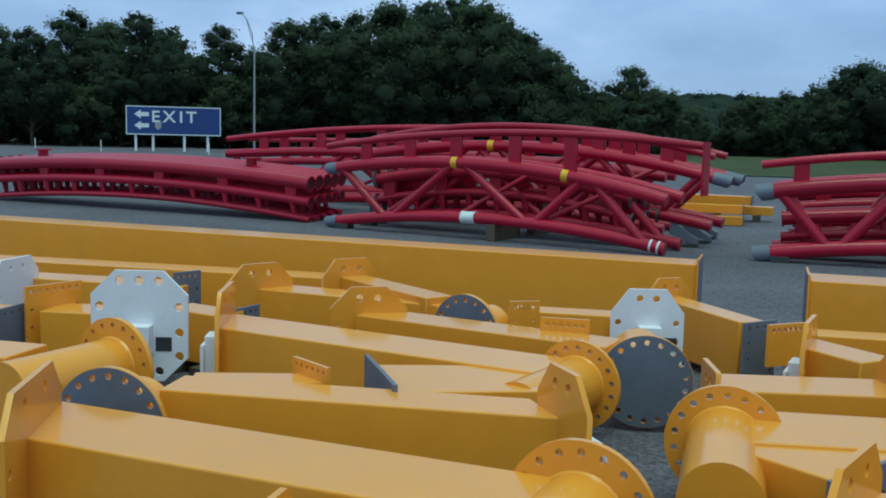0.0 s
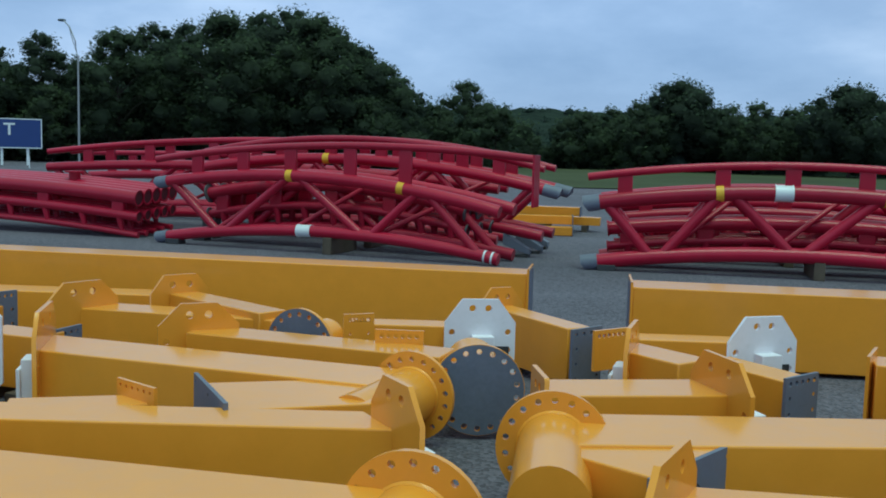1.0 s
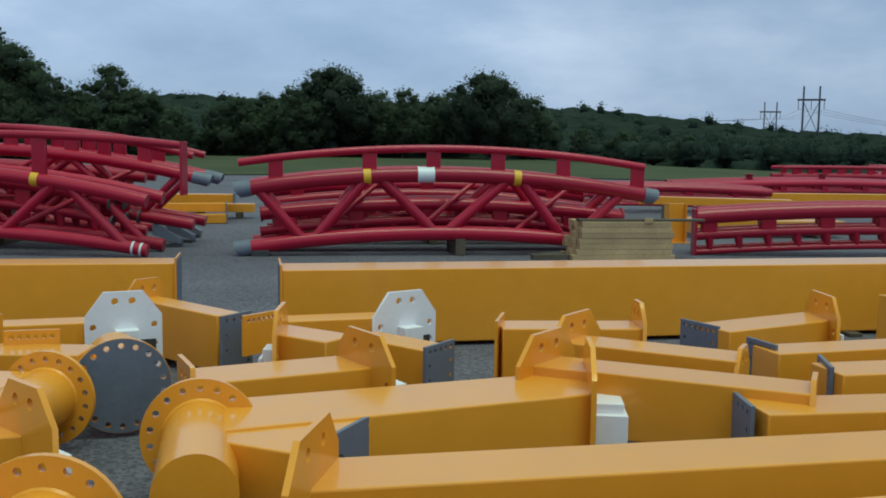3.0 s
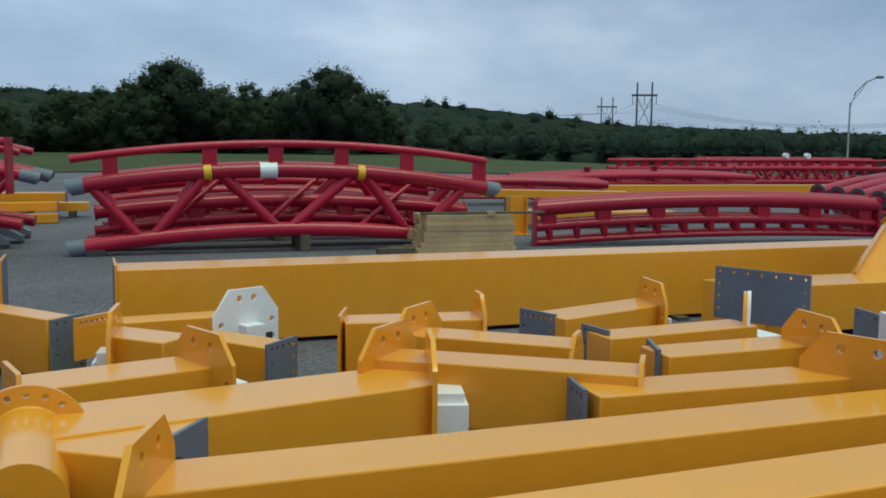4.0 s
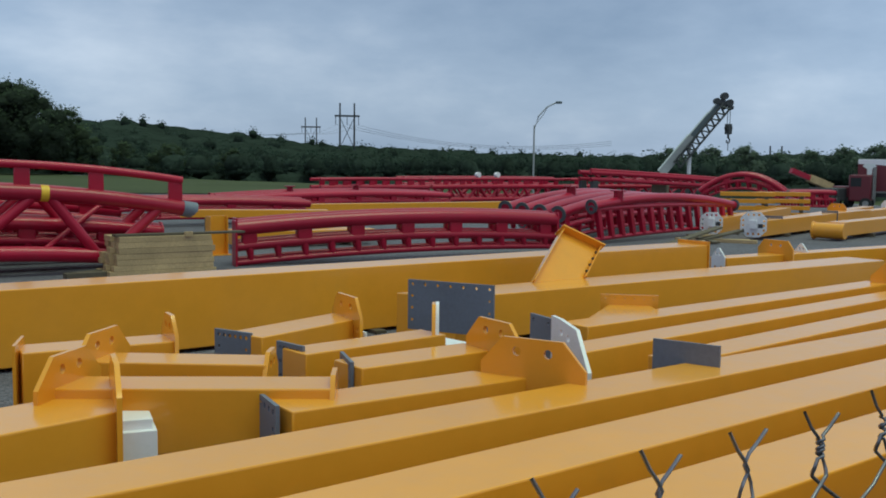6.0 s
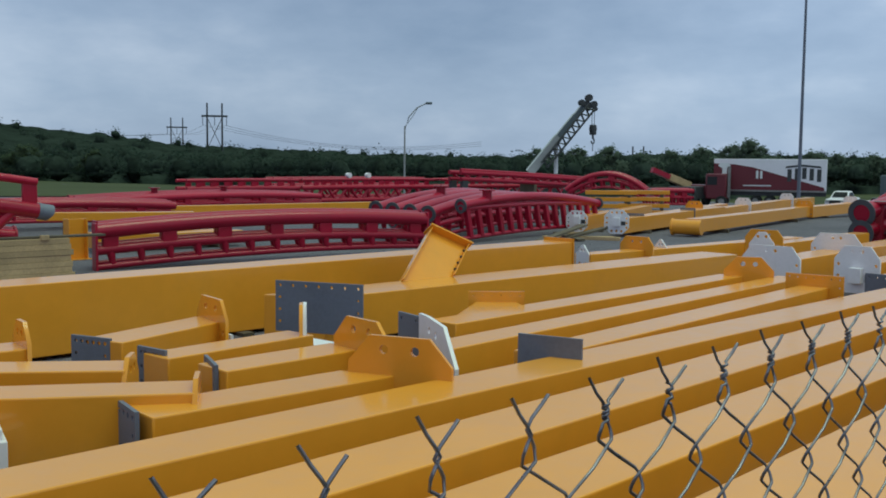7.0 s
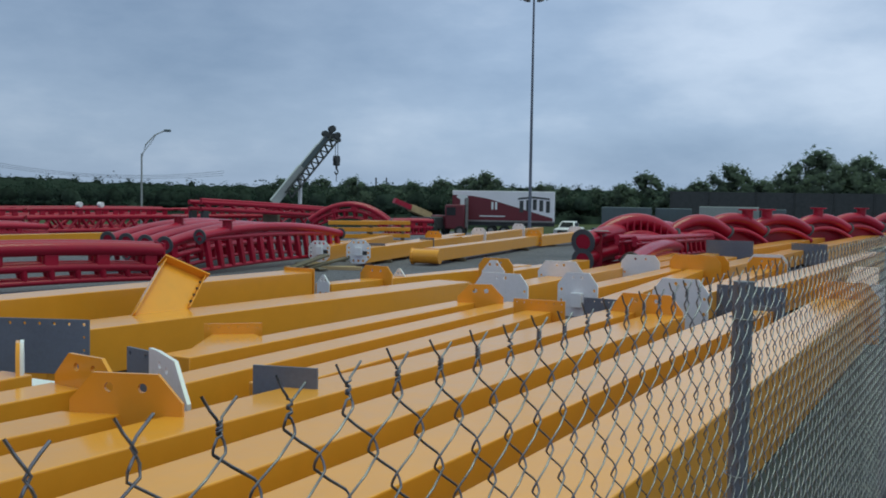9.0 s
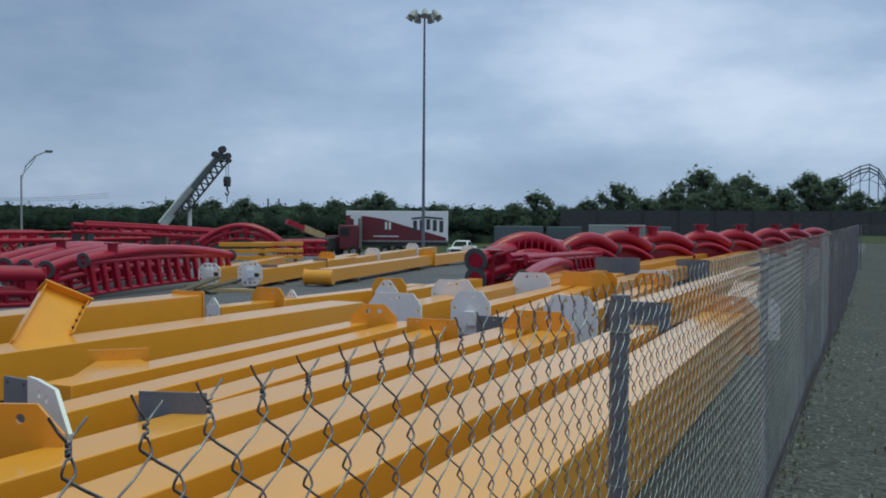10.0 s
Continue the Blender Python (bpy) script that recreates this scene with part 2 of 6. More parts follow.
def tube(bm, pts, r, segs=10, caps=True, r1=None):
    """A round bar or pipe along the points."""
    pts = [Vector(p) for p in pts]
    n = len(pts)
    rings = []
    up = Vector((0, 0, 1))
    for i, p in enumerate(pts):
        d = (pts[min(i + 1, n - 1)] - pts[max(i - 1, 0)]).normalized()
        a = d.cross(up if abs(d.z) < 0.95 else Vector((1, 0, 0))).normalized()
        b = a.cross(d)
        rr = r if r1 is None else r + (r1 - r) * i / (n - 1)
        rings.append([bm.verts.new(p + (a * math.cos(t) + b * math.sin(t)) * rr) for t in (2 * math.pi * k / segs for k in range(segs))])
    for u, v in zip(rings, rings[1:]):
        for k in range(segs):
            bm.faces.new((u[k], u[(k + 1) % segs], v[(k + 1) % segs], v[k]))
    if caps:
        bm.faces.new(rings[0][::-1])
        bm.faces.new(rings[-1])


def circle(cx, cy, r, n):
    return [(cx + r * math.cos(2 * math.pi * k / n), cy + r * math.sin(2 * math.pi * k / n)) for k in range(n)]


def plate(bm, outline, holes, thick, m):
    """A flat plate with bored holes: outline and holes in its own (y, z) plane, thick along x, placed by m."""
    tmp = bmesh.new()
    edges = []
    for loop in [outline] + holes:
        vs = [tmp.verts.new((0, a, b)) for a, b in loop]
        edges += [tmp.edges.new((vs[i], vs[(i + 1) % len(vs)])) for i in range(len(vs))]
    bmesh.ops.triangle_fill(tmp, edges=edges, use_beauty=True, use_dissolve=False)
    bmesh.ops.recalc_face_normals(tmp, faces=tmp.faces)
    ext = bmesh.ops.extrude_face_region(tmp, geom=tmp.faces[:])
    bmesh.ops.translate(tmp, vec=(thick, 0, 0), verts=[v for v in ext["geom"] if isinstance(v, bmesh.types.BMVert)])
    bmesh.ops.transform(tmp, matrix=m, verts=tmp.verts)
    me = bpy.data.meshes.new("tmp")
    tmp.to_mesh(me)
    tmp.free()
    bm.from_mesh(me)
    bpy.data.meshes.remove(me)


def fresh():
    return bmesh.new()


# ---- ground ----
def ground_z(x, y):
    drop = -0.035 * min(max(x - 35, 0), 55) * min(max((y - 9) / 14, 0), 1)
    if y < 0.07:
        drop += 0.45 * min(max((24 - x) / 14, 0), 1) * min(1, (0.07 - y) / 0.07)
    return drop


def spread(near, far, step, grow):
    out, d = [near], step
    while out[-1] < far:
        out.append(out[-1] + d)
        d *= grow
    return out


gx = sorted(set([-x for x in spread(0, 3500, 2.0, 1.18)] + spread(0, 3500, 2.0, 1.12)))
gy = sorted(set([-y - 0.07 for y in spread(0, 3500, 1.5, 1.3)] + [0.07, 0.08, 0.12] + spread(0.0, 3500, 1.5, 1.16)))
bm = fresh()
gv = [[bm.verts.new((x, y, ground_z(x, y))) for x in gx] for y in gy]
for j in range(len(gy) - 1):
    for i in range(len(gx) - 1):
        bm.faces.new((gv[j][i], gv[j][i + 1], gv[j + 1][i + 1], gv[j + 1][i]))
ground = part("ground", bm, GRAVEL, None)
tagged(ground, "flat yard of pale blue-grey crushed stone gravel", "ground", kind="structure")


def polar_sheet(name, az0, az1, d0, d1, lift, mat, label):
    bm = fresh()
    rows = []
    for d in spread(d0, d1, 6, 1.3):
        rows.append([])
        for k in range(61):
            a = radians(az0 + (az1 - az0) * k / 60)
            q = d * (1 + 0.03 * math.sin(7 * a) * (d < d0 + 1))
            x, y = q * math.sin(a), q * math.cos(a)
            rows[-1].append(bm.verts.new((x, y, ground_z(x, y) + lift)))
    for u, v in zip(rows, rows[1:]):
        for k in range(60):
            bm.faces.new((u[k], u[k + 1], v[k + 1], v[k]))
    ob = part(name, bm, mat, None)
    return tagged(ob, label, "grass", kind="structure")


polar_sheet("field", -75, 110, 95, 1500, 0.03, GRASS, "broad mown grass field beyond the gravel yard")
polar_sheet("field_near", -4, 46, 54, 100, 0.05, GRASS, "mown grass slope at the edge of the yard")


bm = fresh()
vx = [x for x in gx if -40 < x < 160]
vy = [y for y in gy if -30 < y < 0.03]
vv = [[bm.verts.new((x, y, ground_z(x, y) + 0.006)) for x in vx] for y in vy]
for j in range(len(vy) - 1):
    for i in range(len(vx) - 1):
        bm.faces.new((vv[j][i], vv[j][i + 1], vv[j + 1][i + 1], vv[j + 1][i]))
tagged(part("verge", bm, VERGE, None), "stony grey-brown dirt verge with sparse weeds outside the fence", "verge", kind="structure")


def scatter(name, label, category, mat, seed, count, lump):
    """Countless small bits strewn over the verge, lump(r, place, verts, faces) adding each."""
    r = random.Random(seed)
    verts, faces = [], []
    for k in range(count):
        x = 3.0 + 30 * r.random() ** 1.8
        y = -0.02 - (0.9 + 0.02 * x) * r.random() ** 1.3
        lump(r, Vector((x, y, ground_z(x, y) + 0.006)), verts, faces)
    me = bpy.data.meshes.new(name)
    me.from_pydata([tuple(v) for v in verts], [], faces)
    me.materials.append(mat)
    tagged(new(name, me), label, category, kind="stuff")


def pebble(r, p, verts, faces):
    """An angular stone half sunk in the dirt."""
    s, n = 0.005 + 0.020 * r.random() ** 3, len(verts)
    for a, h, q in ((0, 0.1, 1), (1.6, 0.0, 0.8), (3.1, 0.1, 1.1), (4.6, 0, 0.9)):
        a += r.uniform(-0.4, 0.4)
        verts.append(p + Vector((math.cos(a) * q * s, math.sin(a) * q * s, (h - 0.2) * s)))
    verts.append(p + Vector((r.uniform(-0.3, 0.3) * s, r.uniform(-0.3, 0.3) * s, s * r.uniform(0.4, 0.9))))
    faces.extend((n + i, n + (i + 1) % 4, n + 4) for i in range(4))


def weed(r, p, verts, faces):
    """A low tuft of a few thin bent blades, mostly at the foot of the fence."""
    y = -0.015 - 0.10 * r.random() ** 2 if r.random() < 0.75 else p.y
    p = Vector((p.x, y, p.z))
    for k in range(r.randint(5, 11)):
        a, h = r.uniform(0, 6.28), r.uniform(0.015, 0.06)
        d, side = Vector((math.cos(a), math.sin(a), 0)), Vector((-math.sin(a), math.cos(a), 0)) * 0.0022
        n = len(verts)
        verts.extend((p - side, p + side, p + d * h * 0.35 + Vector((0, 0, h * 0.7)) + side, p + d * h * 0.35 + Vector((0, 0, h * 0.7)) - side, p + d * h * 0.9 + Vector((0, 0, h * 0.85))))
        faces.extend(((n, n + 1, n + 2, n + 3), (n + 3, n + 2, n + 4)))


scatter("verge_stones", "pale and grey loose stones strewn over the dirt verge", "stones", STONE, 21, 5000, pebble)
scatter("verge_weeds", "sparse dry and green weeds at the foot of the fence", "weeds", WEED, 22, 240, weed)


# a strip of ground inside the fence, darker and bluer than the gravel
DARK_GROUND = material("dark_blue_grey_ground", (0.028, 0.033, 0.043), 0.9, var=0.25, scale=4, bump=0.5, bump_scale=90)
bm = fresh()
sx = [x for x in gx if -8 < x < 70]
for x0, x1 in zip(sx, sx[1:]):
    bm.faces.new([bm.verts.new((x, y, ground_z(x, 0.1) + 0.006)) for x, y in ((x0, 0.02), (x1, 0.02), (x1, 1.12), (x0, 1.12))])
bmesh.ops.remove_doubles(bm, verts=bm.verts, dist=0.001)
tagged(part("pavement", bm, DARK_GROUND, None), "dark blue-grey strip of ground along the inside of the fence", "pavement", kind="structure")


# ---- trees ----
def leaf_cloud(verts, faces, normals, centre, radii, count, size, r, reach=1.3, heart=None):
    """Scatter small leaf sprays through an ellipsoid, denser towards its skin, turned outwards."""
    for _ in range(count):
        z = r.uniform(-1, 1)
        a = r.uniform(0, 6.2832)
        k = (1 - z * z) ** 0.5
        rad = r.random() ** 0.4 * r.uniform(0.8, reach)
        way = Vector((k * math.cos(a), k * math.sin(a), z))
        c = Vector((centre[0] + way.x * rad * radii[0], centre[1] + way.y * rad * radii[1], centre[2] + z * rad * radii[2]))
        q = Euler((r.uniform(-0.9, 0.9), r.uniform(-0.9, 0.9), r.uniform(0, 6.28))).to_matrix()
        s = size * r.uniform(0.55, 1.45)
        broad = way if heart is None else (way * 0.3 + (c - heart).normalized() * 0.85)
        out = q @ Vector((0.0, 0.0, 1.0))
        flip = out.dot(way) < 0
        nor = (broad + (-out if flip else out) * 0.3 + Vector((0, 0, 0.2))).normalized()
        # two slim sprays, each a little off the other
        for tri in (((-s, -s * 0.30, 0), (0.25 * s, -s * 0.62, s * 0.25), (0.5 * s, -0.1 * s, -0.1 * s)), ((s, 0.3 * s, 0.1 * s), (-0.2 * s, s * 0.65, -s * 0.2), (-0.55 * s, 0.12 * s, 0.15 * s))):
            i = len(verts)
            verts += [c + q @ Vector(p) for p in tri]
            faces.append((i + 2, i + 1, i) if flip else (i, i + 1, i + 2))
            normals += [nor] * 3


def lobe_core(verts, faces, normals, centre, radii, r, n=6, m=4, heart=None):
    """The shaded inside of a lobe: a lumpy closed mass of foliage under the leaves."""
    start = len(verts)
    for j in range(m + 1):
        p = math.pi * j / m
        for k in range(n):
            a = 2 * math.pi * (k + 0.5 * (j % 2)) / n
            way = Vector((math.sin(p) * math.cos(a), math.sin(p) * math.sin(a), math.cos(p)))
            q = r.uniform(0.72, 1.0)
            verts.append(Vector((centre[0] + way.x * radii[0] * q, centre[1] + way.y * radii[1] * q, centre[2] + way.z * radii[2] * q)))
            broad = way if heart is None else (way * 0.3 + (verts[-1] - heart).normalized() * 0.85)
            normals.append((broad + Vector((r.uniform(-1, 1), r.uniform(-1, 1), r.uniform(-1, 1))) * 0.35).normalized())
    for j in range(m):
        for k in range(n):
            u, v = start + j * n + k, start + j * n + (k + 1) % n
            faces.append((u, u + n, v + n, v))


def leaf_mesh(name, verts, faces, normals, mat):
    me = bpy.data.meshes.new(name)
    me.from_pydata([tuple(v) for v in verts], [], faces)
    me.materials.append(mat)
    me.shade_smooth()
    me.normals_split_custom_set_from_vertices([tuple(q) for q in normals])
    return me


def tree(seed, height, width, lobes, leaf, mat, label, trunk=0.22, dense=1.0):
    """A tree of unit pose at the origin: tapered trunk with limbs, and a crown of many leaf clumps."""
    r = random.Random(seed)
    ob = thing("tree", label, "tree", group="trees round the yard")
    bm = fresh()
    base = height * trunk
    tube(bm, [(0, 0, -0.3), (0.1, 0, base * 0.6), (0.05, 0.1, height * 0.5), (0, 0, height * 0.86)], height * 0.020, 8, r1=height * 0.005)
    verts, faces, normals = [], [], []
    for k in range(lobes):
        a = 2.4 * k + r.uniform(-0.4, 0.4)
        f = (k + 0.5) / lobes
        z = base + (height - base) * (0.06 + 0.88 * f)
        prof = math.sin(math.pi * min(0.98, 0.16 + 0.80 * f) ** 0.85) ** 0.75
        rad = width * 0.5 * prof * (r.uniform(0.6, 0.95) if k % 3 else r.uniform(0.1, 0.5))
        c = (rad * math.cos(a), rad * math.sin(a), z + r.uniform(-0.03, 0.03) * height)
        q = width * r.uniform(0.085, 0.16) * (0.6 + 0.5 * prof)
        heart = Vector((0, 0, base + (height - base) * (0.25 + 0.35 * f)))
        lobe_core(verts, faces, normals, c, (q * 0.66, q * 0.66, q * 0.5), r, heart=heart)
        leaf_cloud(verts, faces, normals, c, (q, q * r.uniform(0.8, 1.2), q * r.uniform(0.6, 0.9)), int(dense * (6.0 * (q / leaf) ** 1.6 + 20)), leaf, r, 1.55, heart)
        if k % 2 == 0:
            tube(bm, [(0, 0, max(base * 0.7, z - height * 0.22)), (c[0] * 0.5, c[1] * 0.5, z - height * 0.07), c], height * 0.006, 5, r1=height * 0.0015)
    part("trunk", bm, BARK, ob)
    crown = new("crown", leaf_mesh("crown", verts, faces, normals, mat))
    crown.parent = ob
    return ob


def polar(az, d):
    a = radians(az)
    x, y = d * math.sin(a) - 0.5, d * math.cos(a) - 0.35
    return x, y, ground_z(x, y)


protos = [
    tree(11, 14, 10, 74, 0.175, LEAF_DARK, "tall dark green broadleaf tree with a dense crown", 0.10),
    tree(12, 14, 11, 80, 0.18, LEAF, "tall dark green broadleaf tree with a dense crown", 0.12),
    tree(13, 14, 9, 64, 0.175, LEAF_DARK, "tall dark green broadleaf tree with an uneven crown", 0.15),
    tree(14, 8, 8, 50, 0.19, LEAF, "rounded green tree with a low full crown", 0.05, 0.8),
    tree(15, 6, 8.5, 42, 0.19, LEAF, "low spreading green tree at the wood's edge", 0.0, 0.75),
    tree(16, 14, 11, 44, 0.36, LEAF_DARK, "tall dark green tree within the wood", 0.05),
    tree(17, 10, 12, 84, 0.18, LEAF_DARK, "broad round-headed green tree with sky showing through its crown", 0.12, 0.85),
    # the last two kinds carry the haze in their paler leaves
    tree(18, 10, 11, 70, 0.27, LEAF_HAZED, "broad tree beyond the far edge of the yard, greyed by painted haze", 0.08, 0.7),
    tree(19, 8, 8, 44, 0.27, LEAF_HAZED, "low rounded tree beyond the yard, greyed by painted haze", 0.05, 0.7),
]
HEIGHTS = [14, 14, 14, 8, 6, 14, 10, 10, 8]
used_protos = set()


def plant(kind, az, d, top, turn):
    """Stand a tree of that kind in a direction, with its top at an elevation in degrees."""
    x, y, z = polar(az, d)
    h = 1.92 + d * math.tan(radians(top)) - z
    s = h / HEIGHTS[kind] * 1.03
    m = Matrix.Translation((x, y, z)) @ Matrix.Rotation(turn, 4, "Z")
    src = protos[kind]
    if kind in used_protos:
        src = copy_thing(src, m)
    used_protos.add(kind)
    wide = s * (1.0 if s > 0.7 else 0.75 + 0.35 * s)
    src.matrix_world = m @ Matrix.Diagonal((max(s, wide), max(s, wide), s, 1))


# the tall wood behind the exit sign
WOOD_W = [(-43, 4.6), (-40.5, 4.9), (-38.6, 4.8), (-36.4, 5.8), (-34.7, 5.3), (-33.0, 5.9), (-31.5, 4.6), (-30.2, 3.6), (-28.8, 5.5), (-27, 4.2),
          (-25, 5.8), (-23.3, 6.3), (-21.4, 6.4), (-19.4, 7.0), (-17.4, 7.2), (-15.8, 7.4), (-14.2, 7.1), (-12.9, 6.2), (-11.8, 5.5), (-10.6, 4.7)]
for k, (a, top) in enumerate(WOOD_W):
    plant(k % 3, a, 96 + 7 * math.sin(k * 2.3), top, k * 1.7)
    if k % 2:
        plant(5, a + 1.2, 112 + 5 * math.sin(k), top - 0.8, k * 0.7)
    plant(3 + k % 2, a + 0.5, 92 + 3 * math.sin(k * 1.3), 2.3 + 0.8 * math.sin(k * 1.9), k * 2.1)
    plant(4, a + 1.3, 97, 1.2, k * 1.3)
# single trees and edge of the field
WOOD_N = [(-7.6, 2.2, 3), (-5.7, 3.45, 1), (-3.9, 2.2, 4), (1.0, 2.0, 4), (2.8, 2.2, 3), (4.2, 2.5, 3), (6.4, 3.62, 6), (8.9, 2.4, 3), (10.4, 2.55, 3), (12.4, 2.3, 3), (13.3, 2.5, 3), (15.2, 3.45, 6), (17.6, 2.2, 3)]
for k, (a, top, kind) in enumerate(WOOD_N):
    plant(kind, a, 118 + 6 * math.sin(k * 2.1), top * 1.07 + 0.1, k * 1.1)
LOW_N = [(-8.5, 1.0), (-6, 1.2), (-2, 1.1), (0, 1.0), (3.6, 1.2), (5.6, 1.5), (7.5, 1.3), (9.6, 1.2), (11.5, 1.1), (13.6, 1.4), (15.6, 1.2), (18.2, 1.2), (20.6, 0.8), (23, 0.7), (26.4, 0.5)]
for k, (a, top) in enumerate(LOW_N):
    plant(3 + k % 2, a, 122 + 5 * math.sin(k * 1.7), top, k * 2.3)
# trees past the trucks
WOOD_E = [(51.3, 0.9), (53.5, 0.95), (55.2, 1.05), (57, 0.7), (58.7, 0.85), (60.4, 1.0), (62.0, 1.15), (63.0, 1.35), (66.2, 0.8), (67.5, 0.7), (69.3, 0.6), (70.6, 0.9), (72, 1.5), (73.5, 0.75), (75, 1.1), (76.7, 1.9), (78.3, 1.2),
          (79.8, 1.7), (81.3, 2.8), (82.2, 2.0), (83.3, 2.5), (84.5, 1.7), (85.6, 1.7), (86.8, 2.45), (88, 2.3), (89.4, 1.5), (90.8, 1.3), (92.2, 1.6)]
for k, (a, top) in enumerate(WOOD_E):
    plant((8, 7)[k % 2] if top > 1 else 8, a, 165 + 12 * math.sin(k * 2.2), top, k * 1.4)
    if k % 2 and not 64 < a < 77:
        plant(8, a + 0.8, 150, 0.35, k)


WOODS_AZ = [-58, -46, -34, -22, -14, -8, -4, 0, 4, 10, 16, 18, 21, 24, 27, 30, 32, 36, 42, 48, 52, 60, 72, 95, 104]
WOODS_EL = [2.6, 2.8, 2.6, 3.4, 3.2, 2.4, 2.5, 2.5, 2.5, 2.4, 2.3, 2.0, 2.15, 1.8, 1.5, 1.2, 0.95, 0.82, 0.62, 0.55, 0.6, 0.75, 0.65, 0.9, 0.9]


def ridge_height(a, d):
    """Height of the canopy of the wooded ridge in direction a at distance d."""
    top = float(np.interp(a, WOODS_AZ, WOODS_EL)) + 0.17
    f = min(max((d - 120) / 180, 0), 1)
    el = -0.35 + (top + 0.35) * f ** 0.8
    return 1.92 + d * math.tan(radians(el))


def back(a, d):
    """Distance of the wood, whose edge stands farther off behind the parked trailers."""
    return d + (306 - d) / 187 * float(np.interp(a, [62, 68], [0, 34]))


def far_woods():
    """The wooded ridge on the horizon: a closed canopy with countless clumps on it."""
    r = random.Random(5)
    verts, faces, normals = [], [], []
    ds = [119, 121, 128, 140, 156, 175, 196, 220, 246, 274, 300, 306]
    n = 400
    for i, d in enumerate(ds):
        for k in range(n + 1):
            a = -58 + 162 * k / n
            x, y, z = polar(a, back(a, d) * (1 + 0.02 * math.sin(a * 0.9)))
            h = ridge_height(a, d) - (2.6 if d < 240 else 1.5) + r.uniform(-0.5, 0.5)
            verts.append(Vector((x, y, z - 0.2 if i in (0, len(ds) - 1) else max(h, z + 1.0))))
            normals.append(Vector((-math.sin(radians(a)) * 0.5, -math.cos(radians(a)) * 0.5, 0.7)).normalized())
    for i in range(len(ds) - 1):
        for k in range(n):
            j = i * (n + 1) + k
            faces.append((j, j + 1, j + n + 2, j + n + 1))
    d = 121.0
    while d < 302:
        a, step = -12.0, 3.0 + 0.009 * d
        while a < 96:
            x, y, z = polar(a + r.uniform(-0.6, 0.6), (back(a, d) + r.uniform(-6, 6)) * (1 + 0.02 * math.sin(a * 0.9)))
            h = ridge_height(a, d) + r.uniform(-0.8, 0.4) + (r.uniform(0, 1.1) if d > 230 and r.random() < 0.4 else 0)
            w = r.uniform(1.3, 2.6) * (1 + d / 900)
            t = r.uniform(1.9, 3.2)
            c = max(h - t * 0.75, 1.0)
            lobe_core(verts, faces, normals, (x, y, c), (w * 0.6, w * 0.6, t * 0.6), r)
            leaf_cloud(verts, faces, normals, (x, y, c), (w, w, t), 170 if d < 180 else 130, 0.17 + d * 0.0005, r, 1.08)
            lobe_core(verts, faces, normals, (x, y, c * 0.45), (w * 0.7, w * 0.7, c * 0.5), r)
            leaf_cloud(verts, faces, normals, (x, y, c * 0.5), (w * 1.0, w * 1.0, c * 0.55), 90, 0.34, r, 1.06)
            a += math.degrees(step / d) * r.uniform(0.8, 1.2)
        d *= 1.13
    ob = new("far_woods", leaf_mesh("far_woods", verts, faces, normals, LEAF_FAR))
    tagged(ob, "long low wooded ridge of dark green trees on the horizon", "woods", kind="stuff")


far_woods()


# ---- yellow columns ----
BOX_W, BOX_H, Z_TOP = 0.38, 0.40, 0.50
RING_R, PIPE_R, RING_Z = 0.33, 0.195, 0.345


def ring_holes(r, n, hole):
    return [circle(r * math.cos(2 * math.pi * (k + 0.5) / n), r * math.sin(2 * math.pi * (k + 0.5) / n), hole, 8) for k in range(n)]


def ear_outline(half, z0, z1, cut):
    return [(-half, z0), (half, z0), (half, z1 - cut), (half - cut * 0.8, z1), (-half + cut * 0.8, z1), (-half, z1 - cut)]


def prism(bm, foot, z0, z1, bevel=0.0):
    """An upright prism over a four-cornered foot."""
    vs = [bm.verts.new((x, y, z)) for z in (z0, z1) for x, y in foot]
    fs = [bm.faces.new([vs[i] for i in f]) for f in ((3, 2, 1, 0), (4, 5, 6, 7), (0, 1, 5, 4), (1, 2, 6, 5), (2, 3, 7, 6), (3, 0, 4, 7))]
    if bevel:
        bmesh.ops.bevel(bm, geom=list({e for f in fs for e in f.edges}), offset=bevel, segments=2, affect="EDGES", profile=0.5)


